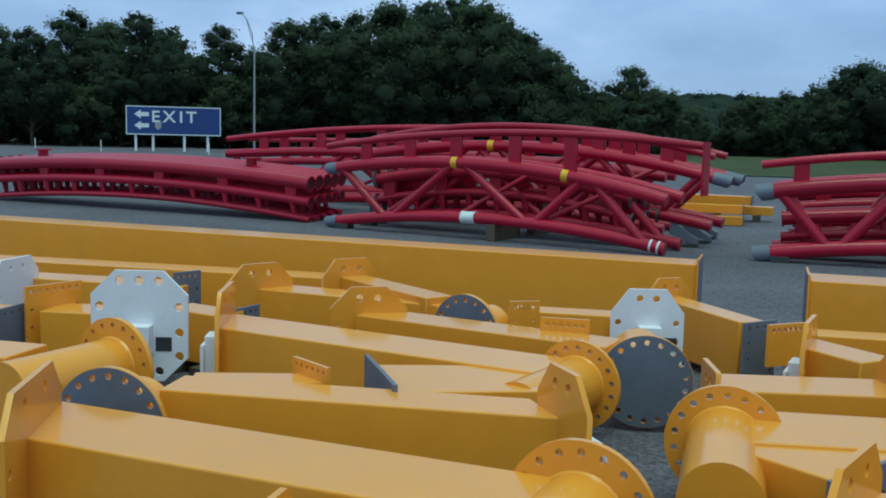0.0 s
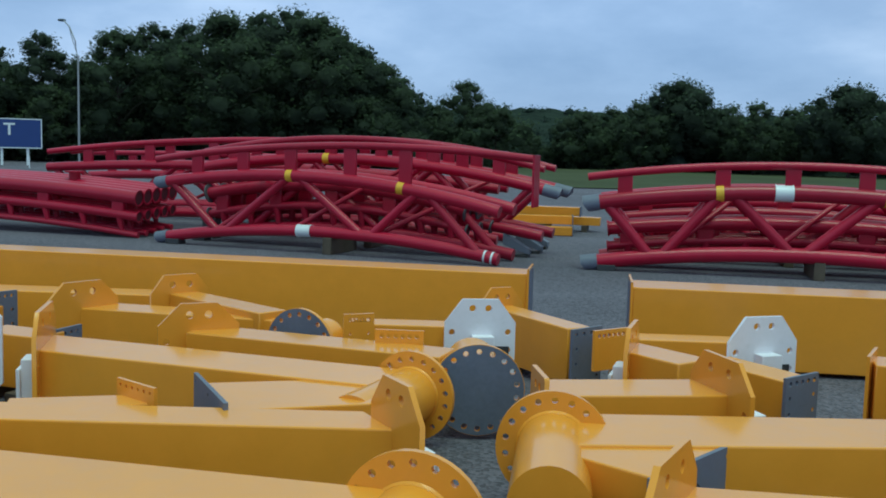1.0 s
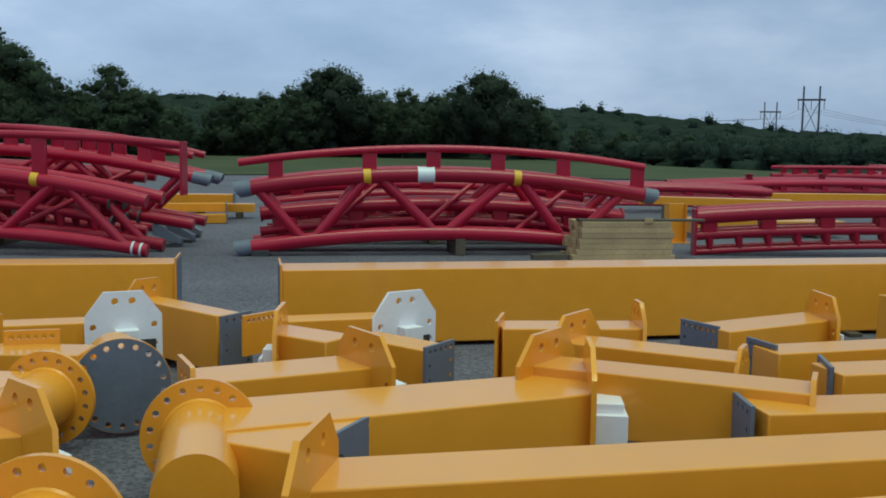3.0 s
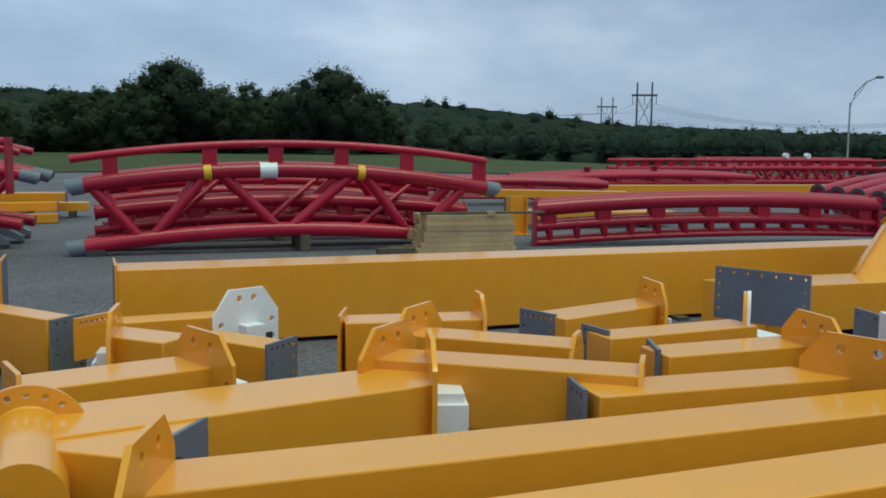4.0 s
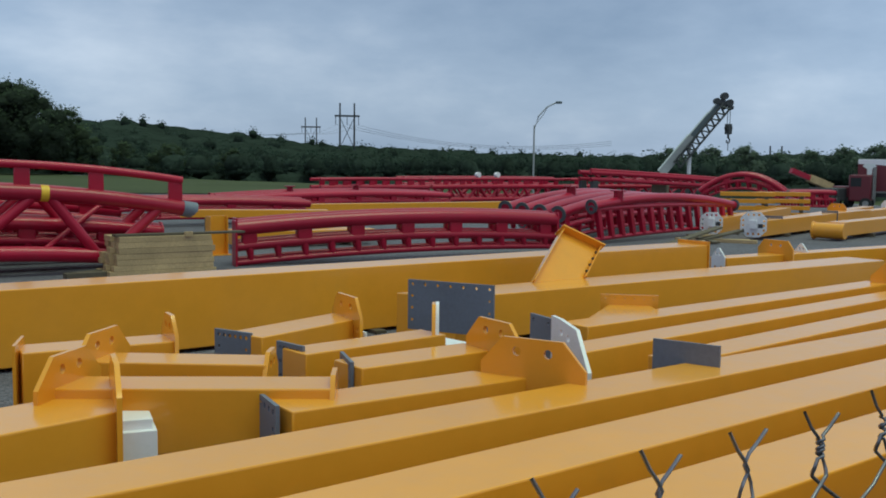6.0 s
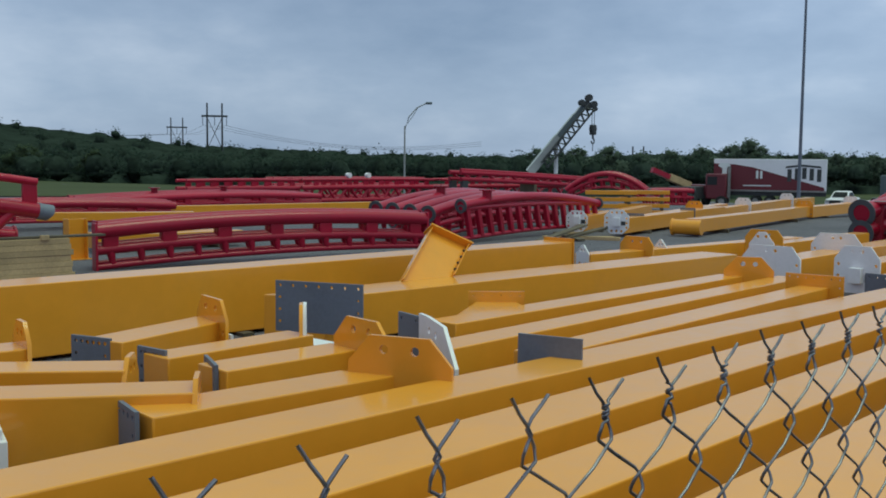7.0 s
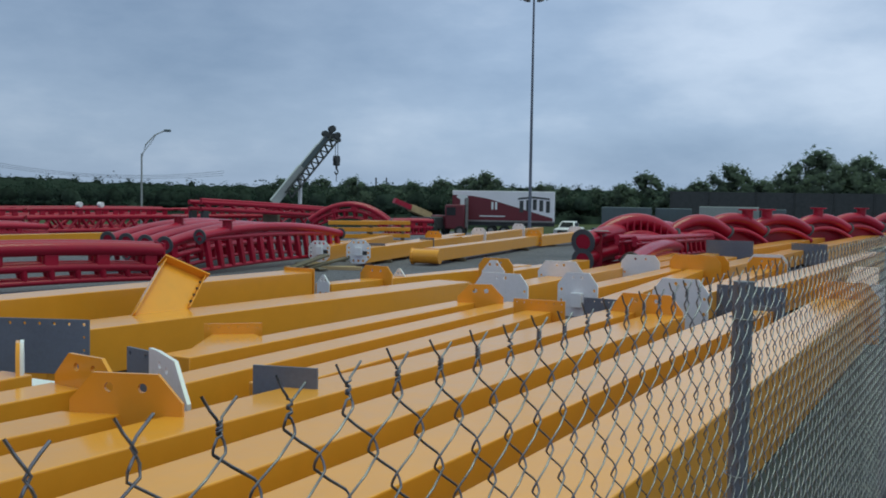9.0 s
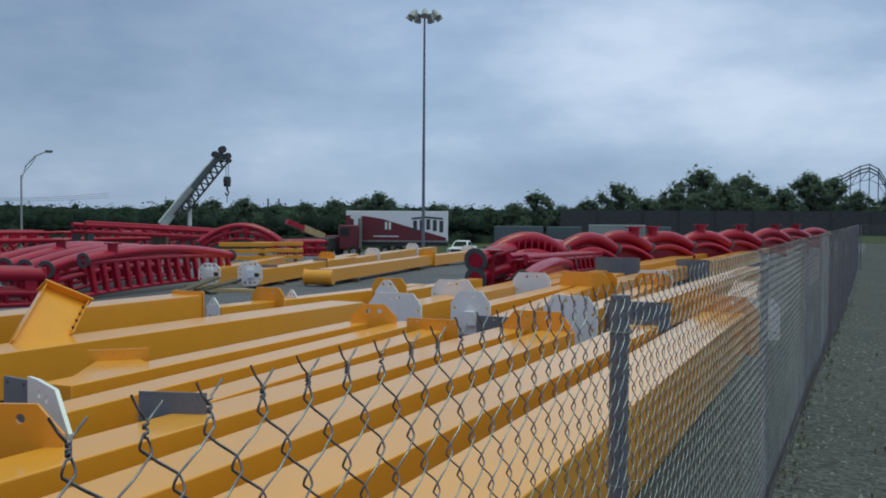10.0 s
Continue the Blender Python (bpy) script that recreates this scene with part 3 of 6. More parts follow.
def column(p0, p1, w=BOX_W, h=BOX_H, top=Z_TOP, w1=None, label="yellow painted steel box column lying on timber blocks", blocks=True, cut0=None, cut1=None):
    """A box-section column lying from p0 to p1, its ends cut along the lines cut0 and cut1; returns the thing, its length and its bottom."""
    p0, p1 = Vector(p0), Vector(p1)
    d = p1 - p0
    ob = thing("support_column", label, "steel column", Matrix.Translation((p0.x, p0.y, 0)) @ Matrix.Rotation(math.atan2(d.y, d.x), 4, "Z"), group="yellow columns in the yard")
    inv = ob.matrix_world.inverted()
    w1 = w if w1 is None else w1

    def end_x(cut, x, y):
        if cut is None:
            return x
        a, b = (inv @ Vector((*q, 0)) for q in cut)
        return a.x + (b.x - a.x) * (y - a.y) / (b.y - a.y)

    bm = fresh()
    prism(bm, [(end_x(cut0, 0, -w / 2), -w / 2), (end_x(cut1, d.length, -w1 / 2), -w1 / 2), (end_x(cut1, d.length, w1 / 2), w1 / 2), (end_x(cut0, 0, w / 2), w / 2)], top - h, top, 0.011)
    part("box_beam", bm, YELLOW, ob)
    if blocks:
        for k, f in enumerate((0.18, 0.82)):
            blk = new("timber_block", TIMBER_MESH)
            blk.matrix_world = ob.matrix_world @ Matrix.Translation((d.length * f, 0, 0)) @ Matrix.Diagonal((1, w + 0.25, (top - h) / 0.1, 1))
            tagged(blk, "dark weathered timber block under a steel column", "timber block", "timber blocks")
    return ob, d.length, top - h


bm = fresh()
box(bm, -0.07, 0.07, -0.5, 0.5, 0, 0.1, 0.006)
TIMBER_MESH = mesh_of(bm, "timber_block", TIMBER)


def ear(ob, x, top=0.75, bottom=0.1, half=0.33, cut=0.14, mat=YELLOW, turn=0.0, y=0.0, white_box=None, label=""):
    """An end plate with bolt holes across the column at x."""
    bm = fresh()
    holes = [circle(s * half * 0.27, top - 0.085, 0.027, 8) for s in (-1, 1)]
    holes += [circle(s * (half - 0.07), q, 0.024, 8) for s in (-1, 1) for q in (bottom + 0.1, (bottom + top) / 2 - 0.02)]
    plate(bm, ear_outline(half, bottom, top, cut), holes, 0.03, Matrix.Translation((x - 0.015, y, 0)) @ Matrix.Rotation(radians(turn), 4, "Z"))
    p = part("end_plate", bm, mat, ob, label or ("white end plate" if mat is WHITE else ""))
    if white_box is not None:
        bm = fresh()
        s = 1 if white_box > 0 else -1
        m = Matrix.Translation((x, y, 0)) @ Matrix.Rotation(radians(turn), 4, "Z")
        box(bm, s * 0.018, s * 0.12, -0.12, 0.12, 0.1, 0.40, 0.006, m)
        box(bm, s * 0.12, s * 0.14, -0.15, 0.15, 0.1, 0.34, 0.004, m)
        part("bracket", bm, WHITE, ob, "white welded bracket")
    return p


def grey_end(ob, x, half=0.26, z0=0.08, z1=0.56, turn=0.0, y=0.0, n=6):
    """A grey primed bolting plate."""
    bm = fresh()
    holes = [circle(-half + 0.05 + (2 * half - 0.1) * k / (n - 1), z1 - 0.045, 0.012, 6) for k in range(n)]
    holes += [circle(s * (half - 0.05), z0 + (z1 - z0) * f, 0.012, 6) for s in (-1, 1) for f in (0.25, 0.55)]
    plate(bm, [(-half, z0), (half, z0), (half, z1), (-half, z1)], holes, 0.025, Matrix.Translation((x - 0.0125, y, 0)) @ Matrix.Rotation(radians(turn), 4, "Z"))
    part("bolting_plate", bm, PRIMER, ob, "grey primed bolting plate")


def base_pipe(ob, ring_at, end_at, grey=False, r=PIPE_R, ring_r=RING_R, z=RING_Z):
    """The foot of a column: a pipe with a drilled ring flange, in world places."""
    inv = ob.matrix_world.inverted()
    a, b = inv @ Vector((*ring_at, z)), inv @ Vector((*end_at, z))
    d = (a - b).normalized()
    bm = fresh()
    tube(bm, [b, b + d * 0.004, b + d * 0.02, a], r, 28)
    part("foot_pipe", bm, YELLOW, ob)
    m = Matrix.Translation(a) @ d.to_track_quat("X", "Z").to_matrix().to_4x4()
    bm = fresh()
    plate(bm, circle(0, 0, ring_r, 40), ring_holes(ring_r - 0.05, 18, 0.019), 0.035, m @ Matrix.Translation((-0.035, 0, 0)))
    tube(bm, [m @ Vector((-0.052, 0, 0)), m @ Vector((-0.036, 0, 0))], r + 0.002, 28, r1=r + 0.012)
    ring = part("ring_flange", bm, YELLOW, ob)
    bm = fresh()
    plate(bm, circle(0, 0, ring_r - 0.004, 40), ring_holes(ring_r - 0.05, 18, 0.021), 0.004, m)
    part("flange_face", bm, PRIMER, ring, "grey primed flange face")


def plane(ob, A, B, shift=0.0):
    """The pose, in the thing's own space, of an upright plate whose width runs from A to B in the world."""
    d = Vector(B) - Vector(A)
    return ob.matrix_world.inverted() @ Matrix.Translation((*A, 0)) @ Matrix.Rotation(math.atan2(d.y, d.x) - math.pi / 2, 4, "Z") @ Matrix.Translation((shift, 0, 0)), d.length


def ear_w(ob, A, B, top=0.75, bottom=0.1, ext=0.15, cut=0.17, mat=YELLOW, bracket=None, at_u=None):
    """A chamfered end plate whose flat top edge runs from A to B in the world, with bored bolt holes."""
    m, n = plane(ob, A, B, -0.015)
    out = [(-ext, bottom), (n + ext, bottom), (n + ext, top - cut), (n, top), (0, top), (-ext, top - cut)]
    holes = [circle(n * f, top - 0.09, 0.031, 12) for f in (0.24, 0.76)]
    holes += [circle(u, z, 0.026, 10) for u in (-ext + 0.06, n + ext - 0.06) for z in (bottom + 0.1, bottom + 0.32)]
    bm = fresh()
    plate(bm, out, holes, 0.03, m)
    p = part("end_plate", bm, mat, ob, "white end plate" if mat is WHITE else "")
    if bracket:
        s = 1 if bracket > 0 else -1
        u = n / 2 if at_u is None else at_u
        bm = fresh()
        x0, x1, x2 = (0.032, 0.13, 0.155) if s > 0 else (-0.002, -0.10, -0.125)
        box(bm, min(x0, x1), max(x0, x1), u - 0.10, u + 0.10, bottom, bottom + 0.33, 0.005, m)
        box(bm, min(x1, x2) if s > 0 else x2, max(x1, x2), u - 0.135, u + 0.135, bottom, bottom + 0.27, 0.004, m)
        part("bracket", bm, WHITE, p, "white welded bracket")
    return p


def plate_w(ob, A, B, z0=0.08, z1=0.54, n_holes=6, mat=PRIMER, sides=True, name="bolting_plate"):
    """A rectangular bolting plate from A to B in the world."""
    m, n = plane(ob, A, B, -0.0125)
    holes = [circle(0.05 + (n - 0.1) * k / max(n_holes - 1, 1), z1 - 0.045, 0.018, 8) for k in range(n_holes)]
    if sides:
        holes += [circle(u, z0 + (z1 - z0) * f, 0.015, 8) for u in (0.05, n - 0.05) for f in (0.2, 0.44, 0.68)]
    bm = fresh()
    plate(bm, [(0, z0), (n, z0), (n, z1), (0, z1)], holes, 0.025, m)
    return part(name, bm, mat, ob, "grey primed bolting plate with small bolt holes" if mat is PRIMER else "")


def branch(ob, p0, A, B, w0=0.4, top=0.49, end="grey", rise=0.05):
    """A short box arm of a column from p0 to its bolting plate, which runs from A to B in the world."""
    inv = ob.matrix_world.inverted()
    A, B, p0 = Vector(A), Vector(B), Vector(p0)
    mid = (A + B) / 2
    d = (mid - p0).normalized()
    n = Vector((-d.y, d.x))
    t = (B - A).normalized()
    if t.dot(n) < 0:
        t = -t
        A, B = B, A
    foot = [p0 - n * w0 / 2, A + t * 0.05, B - t * 0.05, p0 + n * w0 / 2]
    bm = fresh()
    prism(bm, [(inv @ Vector((*q, 0))).xy for q in foot], top - 0.36, top - 0.004, 0.01)
    arm = part("box_arm", bm, YELLOW, ob)
    m, L = plane(ob, A, B, -0.012)
    bm = fresh()
    if end == "grey":
        holes = [circle(u, z, 0.013, 8) for u in (0.045, L / 2, L - 0.045) for z in (0.12, top + rise - 0.045)]
        plate(bm, [(0, 0.07), (L, 0.07), (L, top + rise), (0, top + rise)], holes, 0.025, m)
        part("bolting_plate", bm, PRIMER, arm, "grey primed bolting plate")
        bm = fresh()
        tube(bm, [m @ Vector((0.026, L / 2 + 0.085 * math.cos(q), 0.30 + 0.085 * math.sin(q))) for q in (k * 0.314 for k in range(21))], 0.004, 6)
        part("ring_mark", bm, DARKSTEEL, arm, "dark ring mark")
    else:
        holes = [circle(0.04 + (L - 0.08) * k / 5, top + 0.055, 0.011, 8) for k in range(6)]
        plate(bm, [(0, 0.1), (L, 0.1), (L, top + 0.09), (0, top + 0.09)], holes, 0.022, m)
        part("bolting_plate", bm, YELLOW, arm)
    return arm


def bolt_end(ob, x, half=0.24, z0=0.1, z1=0.6, y=0.0, turn=0.0):
    """A yellow end plate with a row of small bolt holes along its top."""
    bm = fresh()
    holes = [circle(-half + 0.045 + (2 * half - 0.09) * k / 6, z1 - 0.04, 0.011, 6) for k in range(7)]
    holes += [circle(-half + 0.045, z0 + (z1 - z0) * f, 0.011, 6) for f in (0.3, 0.6)]
    plate(bm, [(-half, z0), (half, z0), (half, z1), (-half, z1)], holes, 0.022, Matrix.Translation((x - 0.011, y, 0)) @ Matrix.Rotation(radians(turn), 4, "Z"))
    part("end_plate", bm, YELLOW, ob)


def octagon(ob, at, face, z1=0.76, half=0.31, z0=0.08, bracket=True, full=False):
    """A white bolting plate on the end of a column, in world place, facing along face (degrees from +x)."""
    inv = ob.matrix_world.inverted()
    m = inv @ Matrix.Translation((*at, 0)) @ Matrix.Rotation(radians(face), 4, "Z")
    bm = fresh()
    cut = 0.19
    out = [(-half, z0), (half, z0), (half, z1 - cut), (half - cut * 0.75, z1), (-half + cut * 0.75, z1), (-half, z1 - cut)]
    holes = [circle(q, z1 - 0.075, 0.028, 12) for q in (-0.065, 0.065)]
    holes += [circle(s * (half - 0.06), z, 0.026, 10) for s in (-1, 1) for z in (z1 - 0.27, z0 + 0.24, z0 + 0.08)]
    if full:
        cut = half * 0.5
        zc = (z0 + z1) / 2
        out = [(-half + cut, z0), (half - cut, z0), (half, z0 + cut), (half, z1 - cut), (half - cut, z1), (-half + cut, z1), (-half, z1 - cut), (-half, z0 + cut)]
        holes = [circle(q, z, 0.034, 12) for q in (-half * 0.4, 0.0, half * 0.4) for z in (z0 + 0.075, z1 - 0.075)]
        span = zc - z0 - cut
        holes += [circle(s * (half - 0.065), zc + q * span, 0.034, 12) for s in (-1, 1) for q in (0.62, -0.19, -0.95)]
    plate(bm, out, holes, 0.03, m)
    p = part("end_plate", bm, WHITE, ob, "white octagonal end plate with round bolt holes")
    if bracket:
        bm = fresh()
        zb = z0 + (0.21 if full else 0.15)
        box(bm, 0.03, 0.14, -0.075, 0.10, zb, zb + 0.22, 0.005, m)
        part("bracket", bm, WHITE, p, "white welded bracket")
        # a solid dark panel in place of the shade inside an open slot
        bm = fresh()
        box(bm, 0.031, 0.036, 0.12, 0.24, zb + 0.02, zb + 0.125, 0.002, m)
        part("socket", bm, DARKSTEEL, p, "flat dark panel standing for the shade in an open slot")
    return p


# west of the gap
E = ((-3.99, 3.97), (-3.75, 3.40))
c, L, b = column((-3.9, 3.86), (-1.40, 3.62), 0.56, cut0=E, cut1=((-1.46, 3.05), (-1.31, 3.88)))
ear_w(c, *E, top=0.76)
base_pipe(c, (-1.31, 3.90), (-1.46, 3.05), ring_r=0.335)
E = ((-1.619, 4.888), (-1.451, 4.652))
c, L, b = column((-3.75, 4.70), (-1.58, 4.95), 0.34, cut1=E)
ear_w(c, *E, top=0.76, ext=0.14, bracket=-1, at_u=0.26)
base_pipe(c, (-3.925, 4.36), (-3.95, 4.72), z=0.315)
branch(c, (-3.72, 4.86), (-3.24, 5.23), (-2.93, 5.03), 0.3, end="bolt")
E = ((-4.25, 6.16), (-4.42, 6.66))
c, L, b = column((-4.33, 6.43), (-1.75, 5.92), 0.50, cut0=E, cut1=((-1.90, 5.38), (-1.66, 6.20)))
ear_w(c, *E, top=0.76, ext=0.13, bracket=-1, at_u=0.12)
base_pipe(c, (-1.66, 6.20), (-1.90, 5.38), r=0.185, ring_r=0.295, z=0.325)
branch(c, (-1.85, 5.62), (-2.92, 5.61), (-2.50, 4.95), 0.62)
E = ((-3.56, 6.82), (-3.27, 6.95))
c, L, b = column((-3.5, 7.2), (-1.5, 6.76), 0.36)
ear_w(c, (-3.60, 7.08), (-3.36, 7.22), top=0.71, ext=0.17)
base_pipe(c, (-1.245, 6.36), (-1.37, 7.2), ring_r=0.312, z=0.338)
plate_w(c, (-2.07, 7.0), (-1.71, 7.02), 0.4, 0.6, 6, YELLOW, False, "end_plate")
c, L, b = column((-4.17, 8.58), (-3.08, 7.78), 0.28, top=0.56)
ear_w(c, (-4.3, 8.45), (-4.08, 8.68), top=0.73, ext=0.13)
c, L, b = column((-2.45, 7.85), (-1.42, 7.95), 0.28)
plate_w(c, (-2.4, 7.4), (-2.18, 7.52), 0.15, 0.63, 7, YELLOW, True, "end_plate")
octagon(c, (-1.36, 7.80), -76, half=0.29, z1=0.74)
base_pipe(c, (-2.80, 7.58), (-2.66, 7.95), z=0.30)
c, L, b = column((-4.85, 8.03), (-3.05, 7.88), 0.36)
ear_w(c, (-4.88, 7.72), (-4.70, 8.02), top=0.73, ext=0.17)
c, L, b = column((-9.2, 4.9), (-5.0, 5.05), 0.42)
base_pipe(c, (-4.62, 5.45), (-4.80, 4.60))
c, L, b = column((-5.85, 6.4), (-5.15, 6.5), 0.38)
plate_w(c, (-5.94, 6.2), (-5.78, 6.67), 0.1, 0.68, 7, YELLOW, True, "end_plate")
octagon(c, (-4.94, 6.22), -74, z0=0.04, z1=0.87, half=0.36, full=True)
c, L, b = column((-5.0, 6.85), (-4.45, 6.7), 0.3)
plate_w(c, (-4.46, 6.75), (-4.39, 7.05), 0.2, 0.52, 4)
c, L, b = column((-9.5, 6.0), (-6.0, 6.15), 0.4)
grey_end(c, L, half=0.26, z1=0.54)
c, L, b = column((-10.0, 7.0), (-6.95, 7.3), 0.4)
ear(c, L - 0.12, top=0.68)
ear(c, L + 0.02, top=0.72, mat=WHITE)
c, L, b = column((-10.5, 8.45), (-4.4, 8.9), 0.36)
c, L, b = column((-5.48, 7.85), (-7.2, 7.7), 0.36)
plate_w(c, (-5.55, 7.68), (-5.43, 7.94), 0.1, 0.62, 4)
c, L, b = column((-1.25, 8.81), (-0.55, 7.85), 0.24, 0.46, 0.53)
ear(c, 0.0, top=0.70, half=0.22)
plate_w(c, (-0.62, 7.63), (-0.38, 7.90), 0.05, 0.55, 4)
# east of the gap
E = ((1.44, 5.02), (1.60, 5.56))
c, L, b = column((-0.65, 5.0), (1.5, 5.34), 0.60, w1=0.54, cut0=((-0.735, 5.3), (-0.74, 4.2)), cut1=E)
m, n = plane(c, *E, -0.015)
bm = fresh()
plate(bm, [(-0.06, 0.08), (n + 0.06, 0.08), (n + 0.06, 0.60), (n - 0.1, 0.75), (0.12, 0.75), (-0.06, 0.60)], [], 0.03, m)
p = part("end_plate", bm, YELLOW, c)
bm = fresh()
box(bm, 0.03, 0.205, 0.1, 0.34, 0.08, 0.43, 0.005, m)
box(bm, 0.03, 0.225, 0.06, 0.38, 0.08, 0.37, 0.004, m)
part("bracket", bm, WHITE, p, "white welded bracket")
base_pipe(c, (-0.735, 5.15), (-0.745, 4.2), ring_r=0.312, z=0.352)
branch(c, (-0.60, 4.98), (-0.305, 4.262), (0.144, 4.878), 0.70, rise=0.006)
E = ((-0.18, 4.05), (-0.34, 3.65))
c, L, b = column((-0.27, 3.98), (12.0, 3.72), 0.42, cut0=E)
ear_w(c, *E, bracket=1, at_u=0.3)
grey_end(c, L, half=0.3, y=0.42, z1=0.58)
c, L, b = column((-2.35, 3.04), (11.4, 3.12), 0.455)
ear(c, 0.0, top=0.58, half=0.2, cut=0.05)
ear(c, L, top=0.74, half=0.46, y=0.26, cut=0.2)
c, L, b = column((-1.2, 2.3), (12.6, 2.32), 0.46)
grey_end(c, L, half=0.3)
c, L, b = column((-1.0, 1.17), (13.2, 1.36), 0.57, 0.645, 0.66, blocks=False, label="deep yellow painted steel girder lying beside the fence")
ear(c, L, top=0.88, half=0.46, cut=0.2)
E = ((0.20, 6.20), (0.35, 5.83))
c, L, b = column((-0.83, 5.87), (0.28, 6.13), 0.43, cut1=E)
ear_w(c, *E, top=0.72, bracket=-1, at_u=0.42)
ear(c, 0.0, top=0.60, half=0.2, cut=0.02)
c, L, b = column((-0.3, 7.75), (0.72, 7.82), 0.28)
plate_w(c, (-0.46, 7.30), (-0.20, 7.52), 0.3, 0.61, 6, YELLOW, False, "end_plate")
octagon(c, (0.82, 7.6), -66, half=0.30, z1=0.73)
E = ((-0.16, 7.18), (-0.24, 6.80))
c, L, b = column((-0.2, 7.05), (0.2, 6.64), 0.34, top=0.55, cut0=E)
ear_w(c, *E, top=0.73, ext=0.1, bracket=1)
c, L, b = column((0.45, 7.35), (0.93, 6.72), 0.30, top=0.44)
plate_w(c, (0.78, 6.57), (1.05, 6.83), 0.03, 0.48, 5)
c, L, b = column((1.42, 6.88), (2.46, 6.72), 0.35, 0.5, 0.57)
ear(c, L, top=0.75, half=0.2, white_box=1)
bolt_end(c, 0.0, half=0.2, z1=0.63, z0=0.05, turn=-15)
E = ((1.68, 6.2), (1.95, 6.44))
c, L, b = column((1.82, 6.26), (2.67, 5.55), 0.34, top=0.57, cut0=E)
ear_w(c, *E, bracket=-1, ext=0.17)
ear(c, L, top=0.64, half=0.2)
E = ((1.25, 5.57), (1.52, 5.81))
c, L, b = column((1.375, 5.69), (2.675, 4.76), 0.35, top=0.56, cut0=E)
ear_w(c, *E, bracket=-1, ext=0.17, at_u=-0.05)
ear(c, L, top=0.63, half=0.22)
E = ((4.37, 7.38), (4.30, 6.98))
c, L, b = column((3.15, 6.87), (4.4, 7.25), 0.40, cut1=E)
plate_w(c, (3.05, 7.18), (3.18, 6.80), 0.08, 0.52)
ear_w(c, *E, top=0.70, bracket=-1, ext=0.12)
c, L, b = column((3.13, 6.04), (4.5, 6.12), 0.32)
plate_w(c, (3.14, 6.3), (3.18, 5.98), 0.08, 0.54)
ear(c, L, top=0.74, half=0.17, cut=0.12, turn=-42)
ear(c, L + 0.036, top=0.74, half=0.17, cut=0.12, mat=WHITE, turn=-42)
bm = fresh()
box(bm, L + 0.05, L + 0.27, -0.14, 0.14, 0.1, 0.40, 0.005)
part("bracket", bm, WHITE, c, "white welded bracket")
E = ((4.36, 5.36), (4.32, 4.98))
c, L, b = column((3.2, 5.42), (4.4, 5.40), 0.37, cut1=E)
plate_w(c, (3.33, 5.70), (3.18, 5.33), 0.08, 0.53)
ear_w(c, *E, top=0.74, ext=0.17)
E = ((3.86, 4.54), (4.02, 4.14))
c, L, b = column((2.24, 4.67), (3.98, 4.55), 0.37, cut1=E)
plate_w(c, (2.28, 5.06), (2.17, 4.55), 0.08, 0.53)
ear_w(c, *E, top=0.76, ext=0.16, cut=0.18)
c, L, b = column((5.65, 7.58), (13.4, 7.2), 0.62, 0.46, 0.56, cut0=((5.47, 7.75), (5.84, 6.92)))
plate_w(c, (5.47, 7.78), (5.86, 6.90), 0.2, 0.71, 7)
# the leaning I-section arm on the wide column
inv = c.matrix_world.inverted()
A, B, C, D = (inv @ Vector(q) for q in ((7.20, 7.77, 0.55), (7.98, 7.74, 0.55), (8.47, 7.96, 0.875), (8.06, 8.17, 1.085)))
face = (B - A).cross(D - A).normalized()


def slab(name, corners, thick, mat, parent, label=""):
    """A flat steel plate over four corners, with its thickness towards one side."""
    bm = fresh()
    vs = [bm.verts.new(q + k * thick) for k in (0, 1) for q in corners]
    fs = [bm.faces.new([vs[i] for i in f]) for f in ((3, 2, 1, 0), (4, 5, 6, 7), (0, 1, 5, 4), (1, 2, 6, 5), (2, 3, 7, 6), (3, 0, 4, 7))]
    bmesh.ops.bevel(bm, geom=list({e for f in fs for e in f.edges}), offset=0.004, segments=1, affect="EDGES")
    return part(name, bm, mat, parent, label)


stub = slab("web", [A, B, C, D], -face * 0.02, YELLOW, c)
g = face * 0.075
slab("flange", [B - g, B + g, C + g, C - g], (B - A).normalized() * 0.022, YELLOW, stub)
slab("flange", [A - g, A + g, D + g, D - g], (A - B).normalized() * 0.022, YELLOW, stub)
o = (C - D).normalized() * 0.045
g = face * 0.10
slab("bolting_plate", [D - o - g, C + o - g, C + o + g, D - o + g], (D - A).normalized() * 0.025, YELLOW, stub)
for k in range(4):
    q = B.lerp(C, 0.2 + 0.2 * k) + face * 0.04
    bm = fresh()
    tube(bm, [q, q - (B - A).normalized() * 0.02], 0.019, 8)
    part("bolt", bm, DARKSTEEL, stub, "dark bolt")
c, L, b = column((5.75, 5.72), (11.2, 5.82), 0.34)
ear_w(c, (11.14, 5.72), (11.25, 5.45), top=0.75, ext=0.16)
inv = c.matrix_world.inverted()
bm = fresh()
prism(bm, [(inv @ Vector((*q, 0))).xy for q in ((5.95, 5.80), (7.05, 5.82), (7.24, 6.10), (6.95, 6.40))], 0.14, 0.494, 0.008)
arm = part("box_arm", bm, YELLOW, c)
m, n = plane(c, (6.90, 6.46), (7.30, 6.05), -0.012)
bm = fresh()
plate(bm, [(0, 0.1), (n, 0.1), (n, 0.6), (0, 0.6)], [circle(0.05 + (n - 0.1) * k / 5, 0.565, 0.011, 8) for k in range(6)], 0.022, m)
part("bolting_plate", bm, YELLOW, arm)
